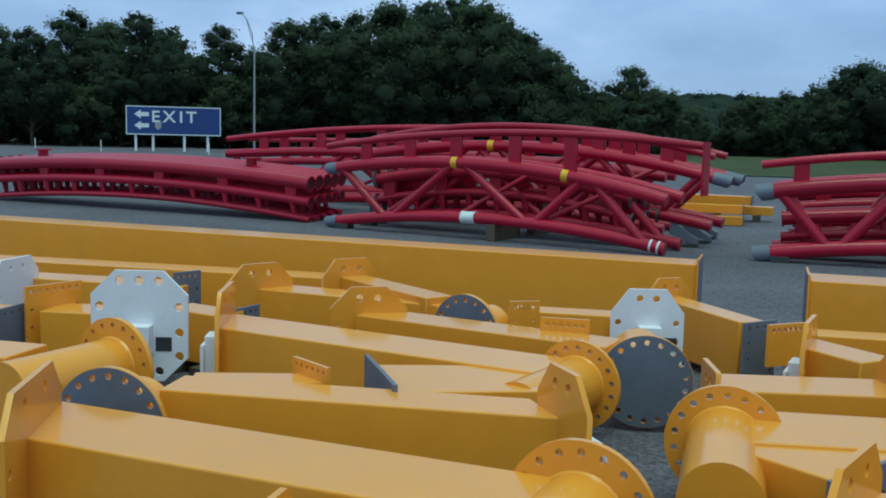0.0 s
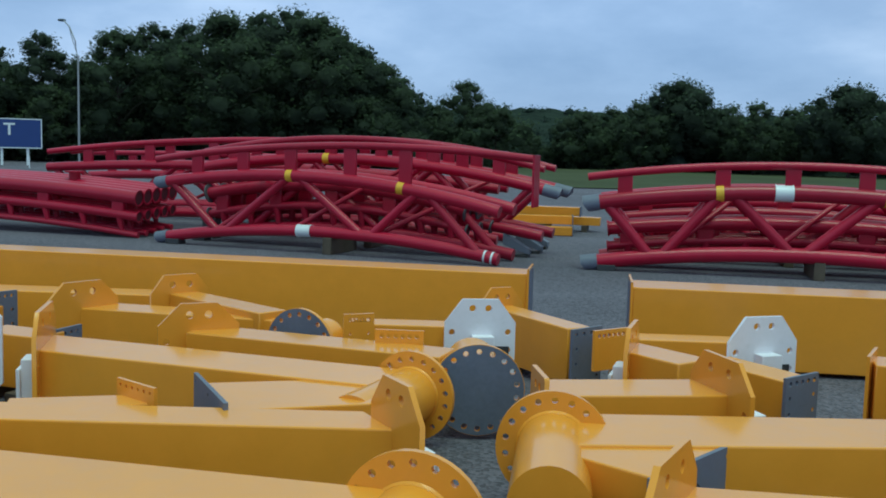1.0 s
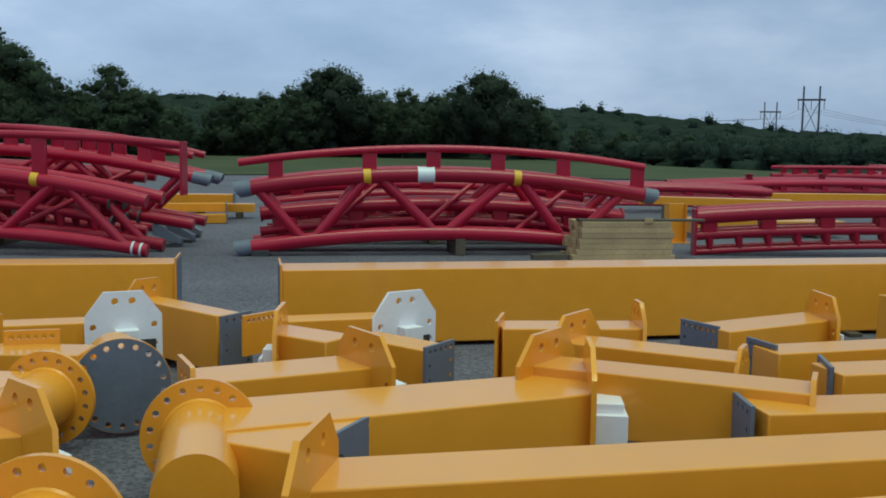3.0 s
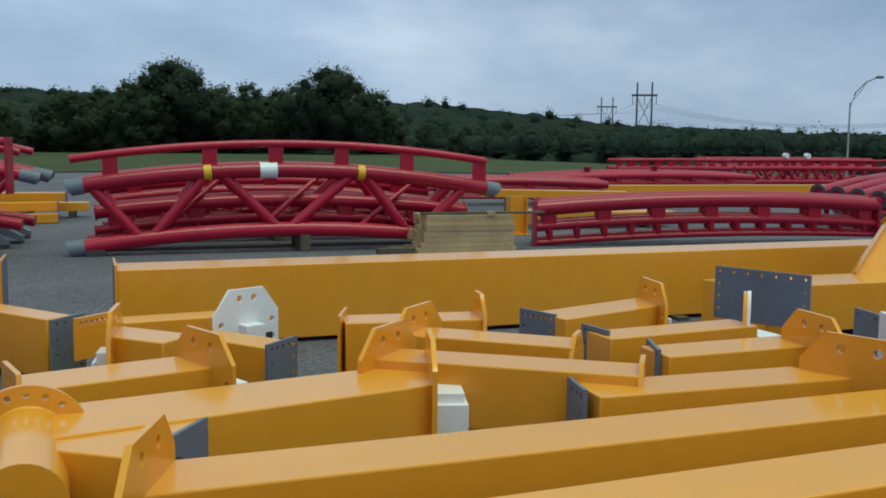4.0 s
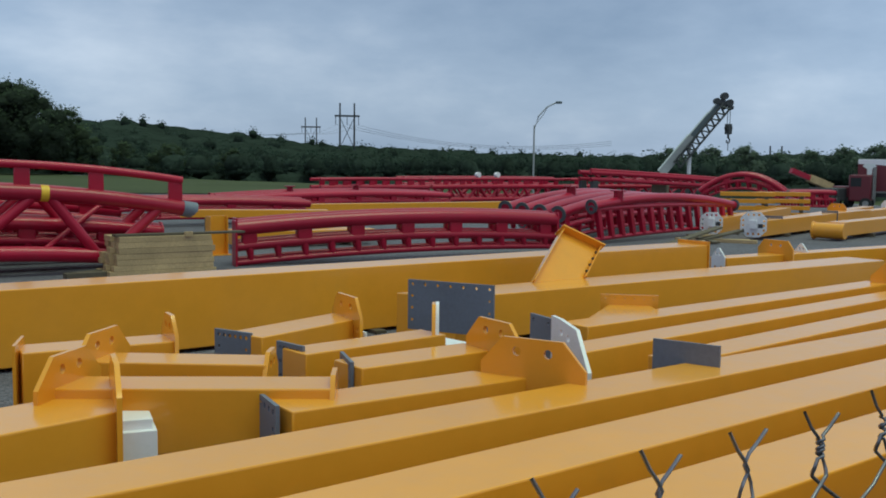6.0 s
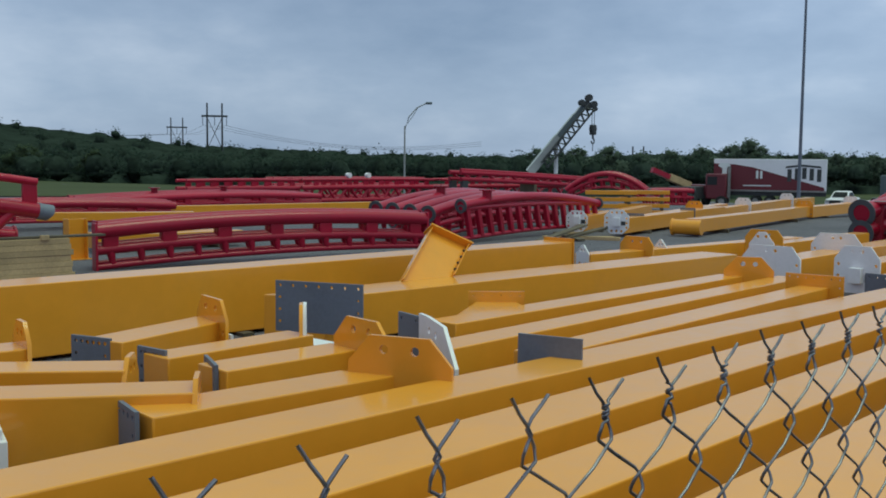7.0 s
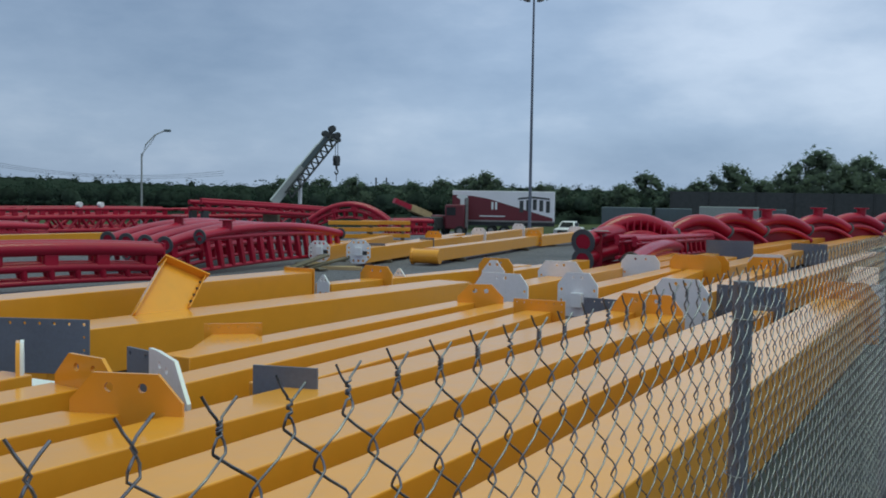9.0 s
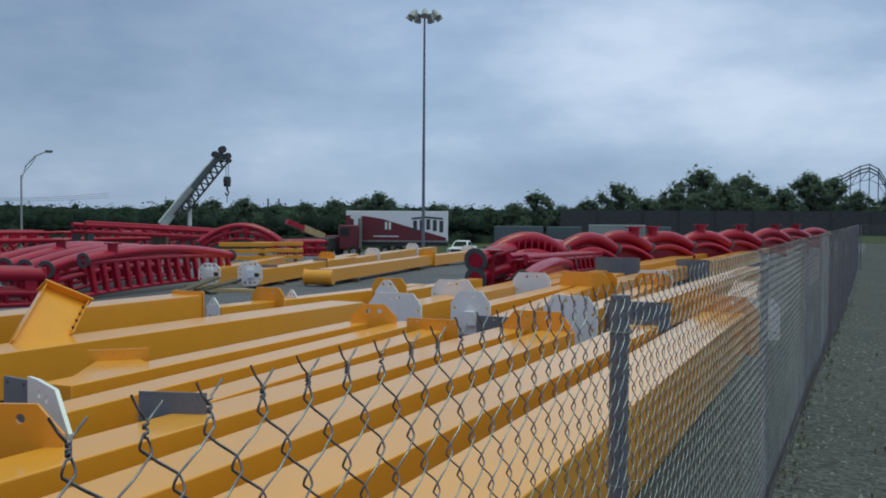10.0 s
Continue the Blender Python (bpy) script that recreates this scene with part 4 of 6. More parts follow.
c, L, b = column((4.95, 4.93), (11.6, 5.22), 0.33, cut0=((4.95, 5.17), (4.70, 4.6)))
plate_w(c, (5.03, 5.50), (4.955, 5.18), 0.12, 0.69, 2, sides=False)
m, n = plane(c, (4.95, 5.17), (4.64, 4.48), -0.0125)
bm = fresh()
plate(bm, [(0.0, 0.1), (n, 0.1), (n, 0.42), (n - 0.24, 0.69), (0.18, 0.72), (0.0, 0.72)], [circle(0.22, 0.62, 0.03, 10), circle(0.36, 0.60, 0.03, 10), circle(n - 0.07, 0.30, 0.026, 10)], 0.03, m)
part("end_plate", bm, WHITE, c, "white chamfered end plate")
c, L, b = column((5.2, 4.25), (10.8, 4.56), 0.34)
plate_w(c, (5.12, 4.31), (5.255, 3.83), 0.1, 0.65, 0, sides=False)
bolt_end(c, L, half=0.34, z0=0.3, z1=0.64)
# the deep girders behind
for k, (p, q) in enumerate([((-13.5, 10.45), (-1.03, 9.76)), ((-0.06, 9.16), (11.5, 8.85))]):
    c, L, b = column(p, q, 0.54 if k else 0.45, 0.70, 0.74, blocks=False, label="deep yellow painted steel girder lying along the yard")
    for s in (0, 1):
        bm = fresh()
        plate(bm, [(-0.29, 0.02), (0.29, 0.02), (0.29, 0.79), (-0.29, 0.79)] if k else [(-0.25, 0.02), (0.25, 0.02), (0.25, 0.79), (-0.25, 0.79)], [], 0.02, Matrix.Translation((L if s else -0.02, 0, 0)))
        part("end_plate", bm, YELLOW, c)
        bm = fresh()
        plate(bm, [(-0.24, 0.03), (0.24, 0.03), (0.24, 0.77), (-0.24, 0.77)], [], 0.004, Matrix.Translation((L + 0.02 if s else -0.024, 0, 0)))
        part("end_face", bm, PRIMER, c, "grey primed end face")
    for x in (L * 0.1, L * 0.5, L * 0.9):
        blk = new("timber_block", TIMBER_MESH)
        blk.matrix_world = c.matrix_world @ Matrix.Translation((x, 0, 0)) @ Matrix.Diagonal((1, 0.8, 0.39, 1))
        tagged(blk, "dark weathered timber block under a steel girder", "timber block", "timber blocks")
# the far end of the row
c, L, b = column((12.2, 8.9), (18.6, 8.36), 0.34)
ear(c, 1.35, top=0.72, half=0.34)
ear(c, 0.0, top=0.64, half=0.13, mat=WHITE)
ear(c, 2.0, top=0.64, half=0.13, mat=WHITE)
c, L, b = column((13.6, 6.4), (24.0, 6.8), 0.5)
octagon(c, (13.5, 6.4), 180, z1=0.72, half=0.46, bracket=False)
octagon(c, (14.6, 7.1), 190, z1=0.84, half=0.2, bracket=False)
c, L, b = column((14.0, 5.3), (25.0, 5.6), 0.36)
octagon(c, (13.9, 5.28), 180, z1=0.76, half=0.33)
c, L, b = column((16.2, 6.45), (26.0, 7.4), 0.36, top=Z_TOP - 0.02)
octagon(c, (16.1, 6.5), 185, z1=0.78, half=0.42, bracket=False)
c, L, b = column((12.2, 4.3), (19.6, 5.0), 0.34)
ear(c, L, top=0.78, half=0.5)
c, L, b = column((13.4, 3.55), (22.0, 3.9), 0.36)
octagon(c, (13.3, 3.5), 180, z1=0.8, half=0.4, bracket=False)
ear(c, 7.5, top=0.74, half=0.40)
ear(c, 7.6, top=0.80, half=0.40, mat=WHITE)
c, L, b = column((15.1, 2.92), (29.0, 2.62), 0.5, 0.5, 0.58)
grey_end(c, 0.0, half=0.52, z1=0.6, n=8)
c, L, b = column((14.9, 1.36), (21.8, 2.02), 0.5, 0.5, 0.58)
ear(c, 0.2, top=0.72, half=0.4, mat=WHITE, y=-0.2)
c, L, b = column((19.1, 6.0), (29.0, 6.5), 0.4)
ear(c, 0.0, mat=WHITE, top=0.78, half=0.4)
c, L, b = column((20.0, 4.9), (33.0, 4.9), 0.5)
ear(c, 0.0, top=0.78, half=0.62, y=0.14)
c, L, b = column((26.2, 5.9), (45.0, 5.6), 0.6, 0.5, 0.6)
grey_end(c, 0.0, half=0.62, z1=0.86, z0=0.1)
c, L, b = column((30.0, 4.5), (48.0, 4.2), 0.6, 0.5, 0.6)
grey_end(c, 0.0, half=0.5, z1=0.7)
c, L, b = column((16.3, 7.9), (21.0, 8.0), 0.34)
ear(c, 0.0, top=0.76, half=0.36)
# across the yard
for k, (p, q, w) in enumerate([((21.3, 15.75), (29.4, 18.75), 0.4), ((21.5, 14.6), (31.0, 16.8), 0.4), ((23.0, 15.0), (34.0, 18.3), 0.4), ((23.3, 13.4), (34.2, 15.2), 0.42), ((34.6, 15.3), (44.0, 16.4), 0.45), ((27.5, 16.0), (39.0, 18.8), 0.4), ((36.0, 18.5), (46.0, 20.2), 0.4)]):
    c, L, b = column(p, q, w, *((0.36, 0.47) if p == (23.3, 13.4) else (BOX_H, Z_TOP - 0.012 * k)))
    if k < 2:
        octagon(c, p, 200, z1=0.72 - 0.06 * (k == 0), half=0.33 - 0.03 * (k == 0), bracket=True, full=True)
    elif p == (23.3, 13.4):
        base_pipe(c, (23.05, 13.85), (23.2, 13.05), r=0.2, ring_r=0.235, z=0.25)
        ear(c, L, top=0.68, half=0.32)
    else:
        grey_end(c, 0.0, half=0.24)
        ear(c, L * 0.6, top=0.7, half=0.3, mat=WHITE if p[0] > 26 else YELLOW)
# stacked beams at the back
for k in range(3):
    c, L, b = column((9.0 + 0.2 * k, 18.9 + 0.45 * k), (12.4, 18.6 + 0.45 * k), 0.3, 0.26, 0.36)
for p, q, top in [((11.6, 26.9), (23.5, 25.3), 0.55), ((-0.25, 24.0), (-4.2, 24.4), 0.62), ((-0.45, 23.5), (-4.0, 23.4), 0.44), ((0.25, 24.5), (-1.6, 24.7), 0.36), ((-0.45, 23.1), (-3.4, 22.9), 0.21)]:
    c, L, b = column(p, q, 0.36, 0.2 if p[1] < 25 else 0.3, top, blocks=False)
    for z in np.arange(0.0, top - 0.22, 0.1):
        for f in (0.2, 0.8):
            blk = new("timber_block", TIMBER_MESH)
            blk.matrix_world = c.matrix_world @ Matrix.Translation((L * f, 0, z)) @ Matrix.Diagonal((1, 0.6, min(1.0, (top - (0.2 if p[1] < 25 else 0.3) - z) / 0.1), 1))
            tagged(blk, "dark weathered timber block under a steel column", "timber block", "timber blocks")
    if p[0] != 0.25:
        grey_end(c, 0.0, half=0.2, z0=max(top - 0.22, 0.01), z1=top + 0.02)
for k in range(8):
    x, y = 29.7 + 1.45 * (k % 2), 21.6 - 0.5 * (k % 2)
    c, L, b = column((x, y), (x + 1.15, y - 1.5), 0.30, 0.15, 0.20 + 0.25 * (k // 2), blocks=k < 2)
    for f in (0.15, 0.85):
        if k > 1:
            blk = new("timber_block", TIMBER_MESH)
            blk.matrix_world = c.matrix_world @ Matrix.Translation((L * f, 0, b - 0.1)) @ Matrix.Diagonal((0.8, 0.3, 1.0, 1))
            tagged(blk, "dark weathered timber block between stacked beams", "timber block", "timber blocks")


post = thing("steel_post", "short yellow painted steel post standing among the beams", "steel post", Matrix.Translation((8.2, 17.9, 0)))
for x0, x1, y0, y1 in ((-0.17, 0.17, -0.012, 0.012), (-0.19, -0.17, -0.12, 0.12), (0.17, 0.19, -0.12, 0.12)):
    bm = fresh()
    box(bm, x0, x1, y0, y1, 0.02, 0.78, 0.003)
    part("web" if x1 - x0 > 0.1 else "flange", bm, YELLOW, post)
bm = fresh()
box(bm, -0.24, 0.24, -0.17, 0.17, 0.0, 0.02, 0.003)
part("base_plate", bm, YELLOW, post)
column((9.92, 23.56), (13.2, 21.8), 0.34, 0.2, 0.62, label="yellow painted steel beam laid across stacked timber", blocks=True)


# ---- red track ----
def arc(n, length, y, z0, z1, sag, f0=0.0, f1=1.0):
    """Points of a shallow upright arc along x."""
    fs = [f0 + (f1 - f0) * k / n for k in range(n + 1)]
    return [Vector((length * f, y, z0 + (z1 - z0) * f + 4 * sag * f * (1 - f))) for f in fs]


def on(length, y, prof, f):
    return arc(1, length, y, *prof, f, f)[0]


def lie(p0, p1, z=0.0):
    d = Vector(p1) - Vector(p0)
    return Matrix.Translation((*p0, z)) @ Matrix.Rotation(math.atan2(d.y, d.x), 4, "Z"), d.length


def sleeve(ob, a, b, r, name="splice_end"):
    """A grey primed pipe end with a drilled rim."""
    bm = fresh()
    d = (b - a).normalized()
    n = (b - a).length
    tube(bm, [a, b], r, 16)
    # the lower half is cut back to a slanting tongue
    for v in bm.verts:
        if (v.co - a).dot(d) > n * 0.5 and v.co.z < b.z:
            v.co -= d * (b.z - v.co.z) * 0.6
    part(name, bm, PRIMER, ob, "grey primed pipe end with a slanting cut")


def truss_track(p0, p1, top, bot, rail, web, stands, tags=(), bands=(), depth=0.85, rail_x=(0.0, 1.0), rails=1, sleeves=True, chord_r=0.105, brace_r=0.066):
    """A triangulated track section: pipe chords, zigzag braces, and a rail on short stands."""
    m, L = lie(p0, p1)
    ob = thing("truss_track", "curved crimson steel coaster track section with zigzag pipe braces", "track section", m, group="red track sections")
    for side in (0, 1):
        y = depth * side
        bm = fresh()
        tube(bm, arc(28, L, y, *top), chord_r, 18)
        part("top_chord", bm, RED, ob)
        bm = fresh()
        tube(bm, arc(28, L, y, *bot), chord_r * 0.96, 18)
        part("bottom_chord", bm, RED, ob)
        for k in range(len(web) - 1):
            u, v = (top, bot) if k % 2 == 0 else (bot, top)
            bm = fresh()
            tube(bm, [on(L, y, u, web[k] + 0.012), on(L, y, v, web[k + 1] - 0.012)], brace_r, 14)
            part("brace", bm, RED, ob)
        for prof in (top, bot) if sleeves and not side else ():
            a, b = on(L, y, prof, 0.0), on(L, y, prof, -0.04)
            sleeve(ob, a, b, chord_r * 1.06)
            if p0 != (-8.2, 18.1):
                a, b = on(L, y, prof, 1.0), on(L, y, prof, 1.035)
                sleeve(ob, a, b, chord_r * 1.06)
        bm = fresh()
        q = on(L, y, bot, 0.03)
        box(bm, q.x - 0.2, q.x + 0.1, y - 0.12, y + 0.12, -q.z * 0 + 0.0, max(q.z - 0.07, 0.05), 0.01)
        q = on(L, y, bot, 0.5)
        part("skid", bm, DARKSTEEL, ob, "dark steel skid under the chord")
    for f in (0.25, 0.5, 0.75):
        bm = fresh()
        tube(bm, [on(L, 0, top, f), on(L, depth, top, f)], 0.05, 10)
        part("cross_tube", bm, RED, ob)
        bm = fresh()
        tube(bm, [on(L, 0, bot, f - 0.1), on(L, depth, top, f + 0.1)], 0.045, 10)
        part("brace", bm, RED, ob)
    for k in range(rails):
        bm = fresh()
        tube(bm, arc(28, L, 0.0 + depth * k, *rail, *rail_x), 0.066, 14)
        part("rail", bm, RED, ob)
        for f in stands:
            q, u = on(L, depth * k, rail, f), on(L, depth * k, top, f)
            bm = fresh()
            box(bm, q.x - 0.12, q.x + 0.12, q.y - 0.035, q.y + 0.035, u.z, q.z - 0.02, 0.012)
            part("stand", bm, RED, ob)
    for f, which in tags:
        a, b = on(L, 0, which, f), on(L, 0, which, f + 0.018)
        bm = fresh()
        tube(bm, [a, b], chord_r + 0.004, 16)
        part("tag", bm, TAPE_YELLOW, ob, "yellow marking tape round the pipe")
    for f, which in bands:
        a, b = on(L, 0, which, f), on(L, 0, which, f + 0.042)
        bm = fresh()
        tube(bm, [a, a + (b - a) * 0.08], chord_r + 0.013, 16)
        tube(bm, [a, b], chord_r + 0.004, 16)
        tube(bm, [a + (b - a) * 0.92, b], chord_r + 0.013, 16)
        part("band", bm, SIGN_WHITE, ob, "white wrapped label band")
    blk = new("timber_block", TIMBER_MESH)
    q = on(L, 0, bot, 0.52)
    blk.matrix_world = m @ Matrix.Translation((q.x, depth / 2, 0)) @ Matrix.Diagonal((1.2, depth + 0.2, (q.z - 0.09) / 0.1, 1))
    tagged(blk, "dark weathered timber block under a red track section", "timber block", "timber blocks")
    return ob


TOP1, BOT1, RAIL1 = (1.19, 0.91, 0.32), (0.14, 0.11, 0.27), (1.64, 1.86, 0.19)
t1 = truss_track((-8.2, 18.1), (-1.75, 16.42), TOP1, BOT1, RAIL1, [0.0, 0.18, 0.41, 0.63, 0.79, 0.96], (0.10, 0.25, 0.40, 0.58, 0.74), [(0.39, TOP1), (0.72, TOP1)], [(0.425, BOT1)], rail_x=(-0.04, 1.09), chord_r=0.110, brace_r=0.078)
for q in (0.962, 0.982):
    bm = fresh()
    tube(bm, [on(6.67, 0, BOT1, q), on(6.67, 0, BOT1, q + 0.005)], 0.112, 16)
    part("band", bm, SIGN_WHITE, t1, "white tape band round the pipe")
bm = fresh()
q = on(6.67, 0, RAIL1, 1.09)
box(bm, q.x - 0.02, q.x + 0.02, -0.16, 0.16, 1.02, q.z + 0.07, 0.004)
part("end_plate", bm, RED, t1)
for x, y, turn in ((-1.42, 18.05, -8), (-1.22, 18.8, -12), (-1.12, 19.75, -8)):
    ob = thing("transport_foot", "dark grey steel wedge foot lying on the gravel", "steel foot", Matrix.Translation((x, y, 0)) @ Matrix.Rotation(radians(turn), 4, "Z"), group="transport feet")
    bm = fresh()
    box(bm, -0.1, 0.14, -0.14, 0.14, 0.0, 0.05, 0.004)
    part("base_plate", bm, DARKSTEEL, ob)
    bm = fresh()
    box(bm, -0.34, 0.16, -0.11, 0.11, 0.22, 0.44, 0.006, None, (-0.11, 0.11, 0.05, 0.14))
    part("wedge", bm, PRIMER, ob, "grey primed wedge")
TOP2, BOT2, RAIL2 = (1.13, 1.05, 0.28), (0.14, 0.10, 0.26), (1.57, 1.53, 0.26)
truss_track((-0.1, 16.5), (6.62, 15.95), TOP2, BOT2, RAIL2, [0.0, 0.14, 0.30, 0.47, 0.66, 0.80, 0.96], (0.06, 0.29, 0.45, 0.615, 0.785, 0.982), [(0.275, TOP2), (0.655, TOP2)], [(0.41, TOP2)], rail_x=(-0.03, 1.0), chord_r=0.130, brace_r=0.088)
# the sections stacked behind them
TOP3, BOT3, RAIL3 = (1.45, 1.25, 0.34), (0.45, 0.4, 0.30), (1.75, 1.62, 0.40)
t3 = truss_track((-8.0, 19.5), (-1.05, 17.9), TOP3, BOT3, RAIL3, [0.0, 0.15, 0.33, 0.5, 0.68, 0.85, 0.98], (0.1, 0.25, 0.4, 0.55, 0.62, 0.7, 0.78, 0.88), [(0.38, TOP3)], rails=2, sleeves=False)
for y in (0, 0.85):
    sleeve(t3, on(7.13, y, TOP3, 1.0), on(7.13, y, TOP3, 1.045), 0.112)
truss_track((-12.6, 21.75), (-2.0, 20.0), (1.28, 1.15, 0.22), BOT1, (1.64, 1.85, 0.28), [0.0, 0.15, 0.33, 0.5, 0.68, 0.85, 0.98], (0.1, 0.25, 0.4, 0.55, 0.7, 0.85), rails=2, sleeves=False)
truss_track((-13.0, 24.6), (-6.2, 23.0), (1.02, 1.0, 0.1), BOT2, (1.60, 1.60, 0.05), [0.0, 0.15, 0.33, 0.5, 0.68, 0.85, 0.98], (0.1, 0.25, 0.4, 0.55, 0.7, 0.85), rails=2, sleeves=False)
truss_track((0.2, 18.3), (6.2, 17.8), (0.75, 0.7, 0.22), (0.12, 0.1, 0.2), (1.05, 1.0, 0.22), [0.0, 0.14, 0.30, 0.47, 0.66, 0.80, 0.96], (0.1, 0.3, 0.5, 0.7, 0.9), sleeves=False)


def ladder_track(p0, p1, spine=(0.72, 0.74, 0.15), mid=(0.36, 0.36, 0.15), low=(0.05, 0.1, 0.18), ties=10, count=1, gap=0.42, spine_r=0.11, stubs=(), every=2, ribs=False, lift=0.0, flanges=True, mid_r=0.07, low_r=0.052, shift=0.12, end_plate=False, rim=None):
    """A section of track on its side: pipe spine, running rails and rungs; count of them lie side by side."""
    for c in range(count):
        m, L = lie(p0, p1, lift)
        m = m @ Matrix.Translation((shift * c, gap * c, 0.02 * c))
        ob = thing("ladder_track", "curved crimson steel coaster track section with a pipe spine and rungs", "track section", m, group="red track sections")
        for nm, prof, r in (("spine", spine, spine_r), ("rail", mid, mid_r), ("rail", low, low_r)):
            bm = fresh()
            tube(bm, arc(26, L, 0, *prof), r, 16)
            part(nm, bm, RED, ob)
        for k in range(ties):
            f = (k + 0.5) / ties
            bm = fresh()
            if ribs:
                a, b = on(L, 0, mid, f), on(L, 0, low, f + 0.4 / ties)
                box(bm, -0.06, 0.06, -0.07, 0.07, 0, (a - b).length, 0.02, Matrix.Translation(b) @ (a - b).to_track_quat("Z", "Y").to_matrix().to_4x4())
            else:
                a, b = on(L, 0, mid, f), on(L, 0, low, f + 0.08 / ties)
                tube(bm, [a, a + (b - a) * 0.5, b], 0.085, 10, r1=0.045)
            part("rung", bm, RED, ob)
            if k % every == 0:
                bm = fresh()
                a, b = on(L, 0, spine, f), on(L, 0, mid, f)
                box(bm, a.x - 0.14, a.x + 0.14, -0.07, 0.07, b.z, a.z, 0.03)
                part("tie", bm, RED, ob)
        if flanges:
            for f, g in ((0.0, -0.004), (1.0, 1.004)):
                a, b = on(L, 0, spine, f), on(L, 0, spine, g)
                for prof, rr in ((spine, spine_r), (mid, mid_r)):
                    a, b = on(L, 0, prof, f), on(L, 0, prof, g)
                    bm = fresh()
                    plate(bm, circle(0, 0, rr * (1.2 if rim else 1.55), 24), [circle(0, 0, rr * 0.95, 20)], 0.03, Matrix.Translation(a) @ (b - a).to_track_quat("X", "Z").to_matrix().to_4x4())
                    ring = part("end_flange", bm, rim or FLANGE, ob, "" if rim else "grey primed end flange")
                    # with a red rim, the disc's dark colour stands for the shaded hollow
                    bm = fresh()
                    plate(bm, circle(0, 0, rr * 0.94, 20), [], 0.016, Matrix.Translation(a) @ (b - a).to_track_quat("X", "Z").to_matrix().to_4x4())
                    part("end_cap", bm, DARKRED if rim else RED, ring, "dark red disc painted as the shade inside the pipe" if rim else "red painted pipe end")
        if end_plate:
            for f in (0.0, 1.0):
                u, v = on(L, 0, spine, f), on(L, 0, low, f)
                bm = fresh()
                box(bm, u.x - 0.02, u.x + 0.02, -0.13, 0.13, v.z - 0.06, u.z + 0.15, 0.006)
                part("end_plate", bm, RED, ob)
        for f in stubs if c == count // 2 else ():
            q = on(L, 0, spine, f)
            bm = fresh()
            tube(bm, [q, q + Vector((0, 0, spine_r + 0.13))], 0.12, 16)
            tube(bm, [q + Vector((0, 0, spine_r + 0.13)), q + Vector((0, 0, spine_r + 0.16))], 0.2, 20)
            part("stub_flange", bm, RED, ob)


ladder_track((-18.6, 20.3), (-9.1, 18.75), (0.85, 0.8, 0.2), (0.49, 0.43, 0.22), (0.06, 0.06, 0.27), 11, 5, 0.31, spine_r=0.14, mid_r=0.10, low_r=0.062, stubs=(0.15, 0.80), shift=0.0, rim=RED)
ladder_track((-7.6, 18.75), (-2.4, 17.45), (0.95, 0.85, 0.3), (0.55, 0.5, 0.28), (0.2, 0.15, 0.25), 9, 3, 0.34, spine_r=0.12, mid_r=0.08)
ladder_track((0.1, 17.05), (6.5, 16.65), (0.66, 0.6, 0.2), (0.36, 0.3, 0.22), (0.1, 0.1, 0.2), 10, 2, 0.4, spine_r=0.115, mid_r=0.08, rim=RED)
ladder_track((0.3, 18.9), (6.4, 18.4), (0.95, 0.9, 0.16), (0.62, 0.58, 0.16), (0.2, 0.2, 0.16), 14, 1, spine_r=0.12, mid_r=0.085, rim=RED)
ladder_track((7.55, 15.82), (14.15, 14.4), (0.67, 0.73, 0.13), (0.34, 0.38, 0.12), (0.05, 0.17, 0.09), 13, 2, 0.45, spine_r=0.135, mid_r=0.085, low_r=0.055, flanges=False, end_plate=True)
ladder_track((16.7, 15.75), (23.3, 16.5), (0.9, 0.78, 0.22), (0.82, 0.78, 0.06), (0.1, 0.16, 0.06), 15, 1, ribs=True, stubs=(0.16,), every=15)
ladder_track((15.9, 16.05), (23.8, 18.4), (0.72, 0.7, 0.32), (0.4, 0.4, 0.2), (0.1, 0.1, 0.2), 12, 4, 0.55, spine_r=0.13, stubs=(0.3,))
ladder_track((14.4, 30.0), (24.5, 30.8), (0.55, 0.55, 0.12), (0.3, 0.3, 0.1), (0.08, 0.08, 0.1), 12, 4, 0.6, stubs=(0.3, 0.6), rim=RED)
ladder_track((0.4, 19.6), (6.4, 19.2), (0.6, 0.56, 0.12), (0.38, 0.35, 0.12), (0.16, 0.16, 0.12), 12, 2, flanges=False)
ladder_track((6.5, 26.4), (14.8, 25.4), (0.54, 0.60, 0.14), (0.38, 0.38, 0.14), (0.12, 0.12, 0.14), 12, 3, 0.6, flanges=False)
STR_T, STR_B, STR_R = (0.78, 0.78, 0.02), (0.2, 0.2, 0.02), (1.12, 1.12, 0.02)
ZZ = [k / 12 for k in range(13)]
for p, q in [((20.6, 34.3), (25.9, 34.0)), ((26.4, 34.4), (33.4, 33.2)), ((33.9, 33.2), (41.5, 30.8)), ((27.5, 38.0), (36.0, 36.5))]:
    truss_track(p, q, STR_T, STR_B, STR_R, ZZ, (0.1, 0.22, 0.34, 0.46, 0.58, 0.7, 0.82, 0.94), rails=2, sleeves=False)
truss_track((32.5, 30.6), (41.0, 29.2), (1.5, 1.1, 0.02), (1.2, 0.8, 0.02), (1.62, 1.2, 0.02), ZZ, (0.1, 0.5, 0.9), sleeves=False)
ladder_track((35.5, 26.9), (37.6, 24.0), (0.75, 0.75, 0.75), (0.5, 0.5, 0.72), (0.3, 0.3, 0.6), 8, 2, 0.5)
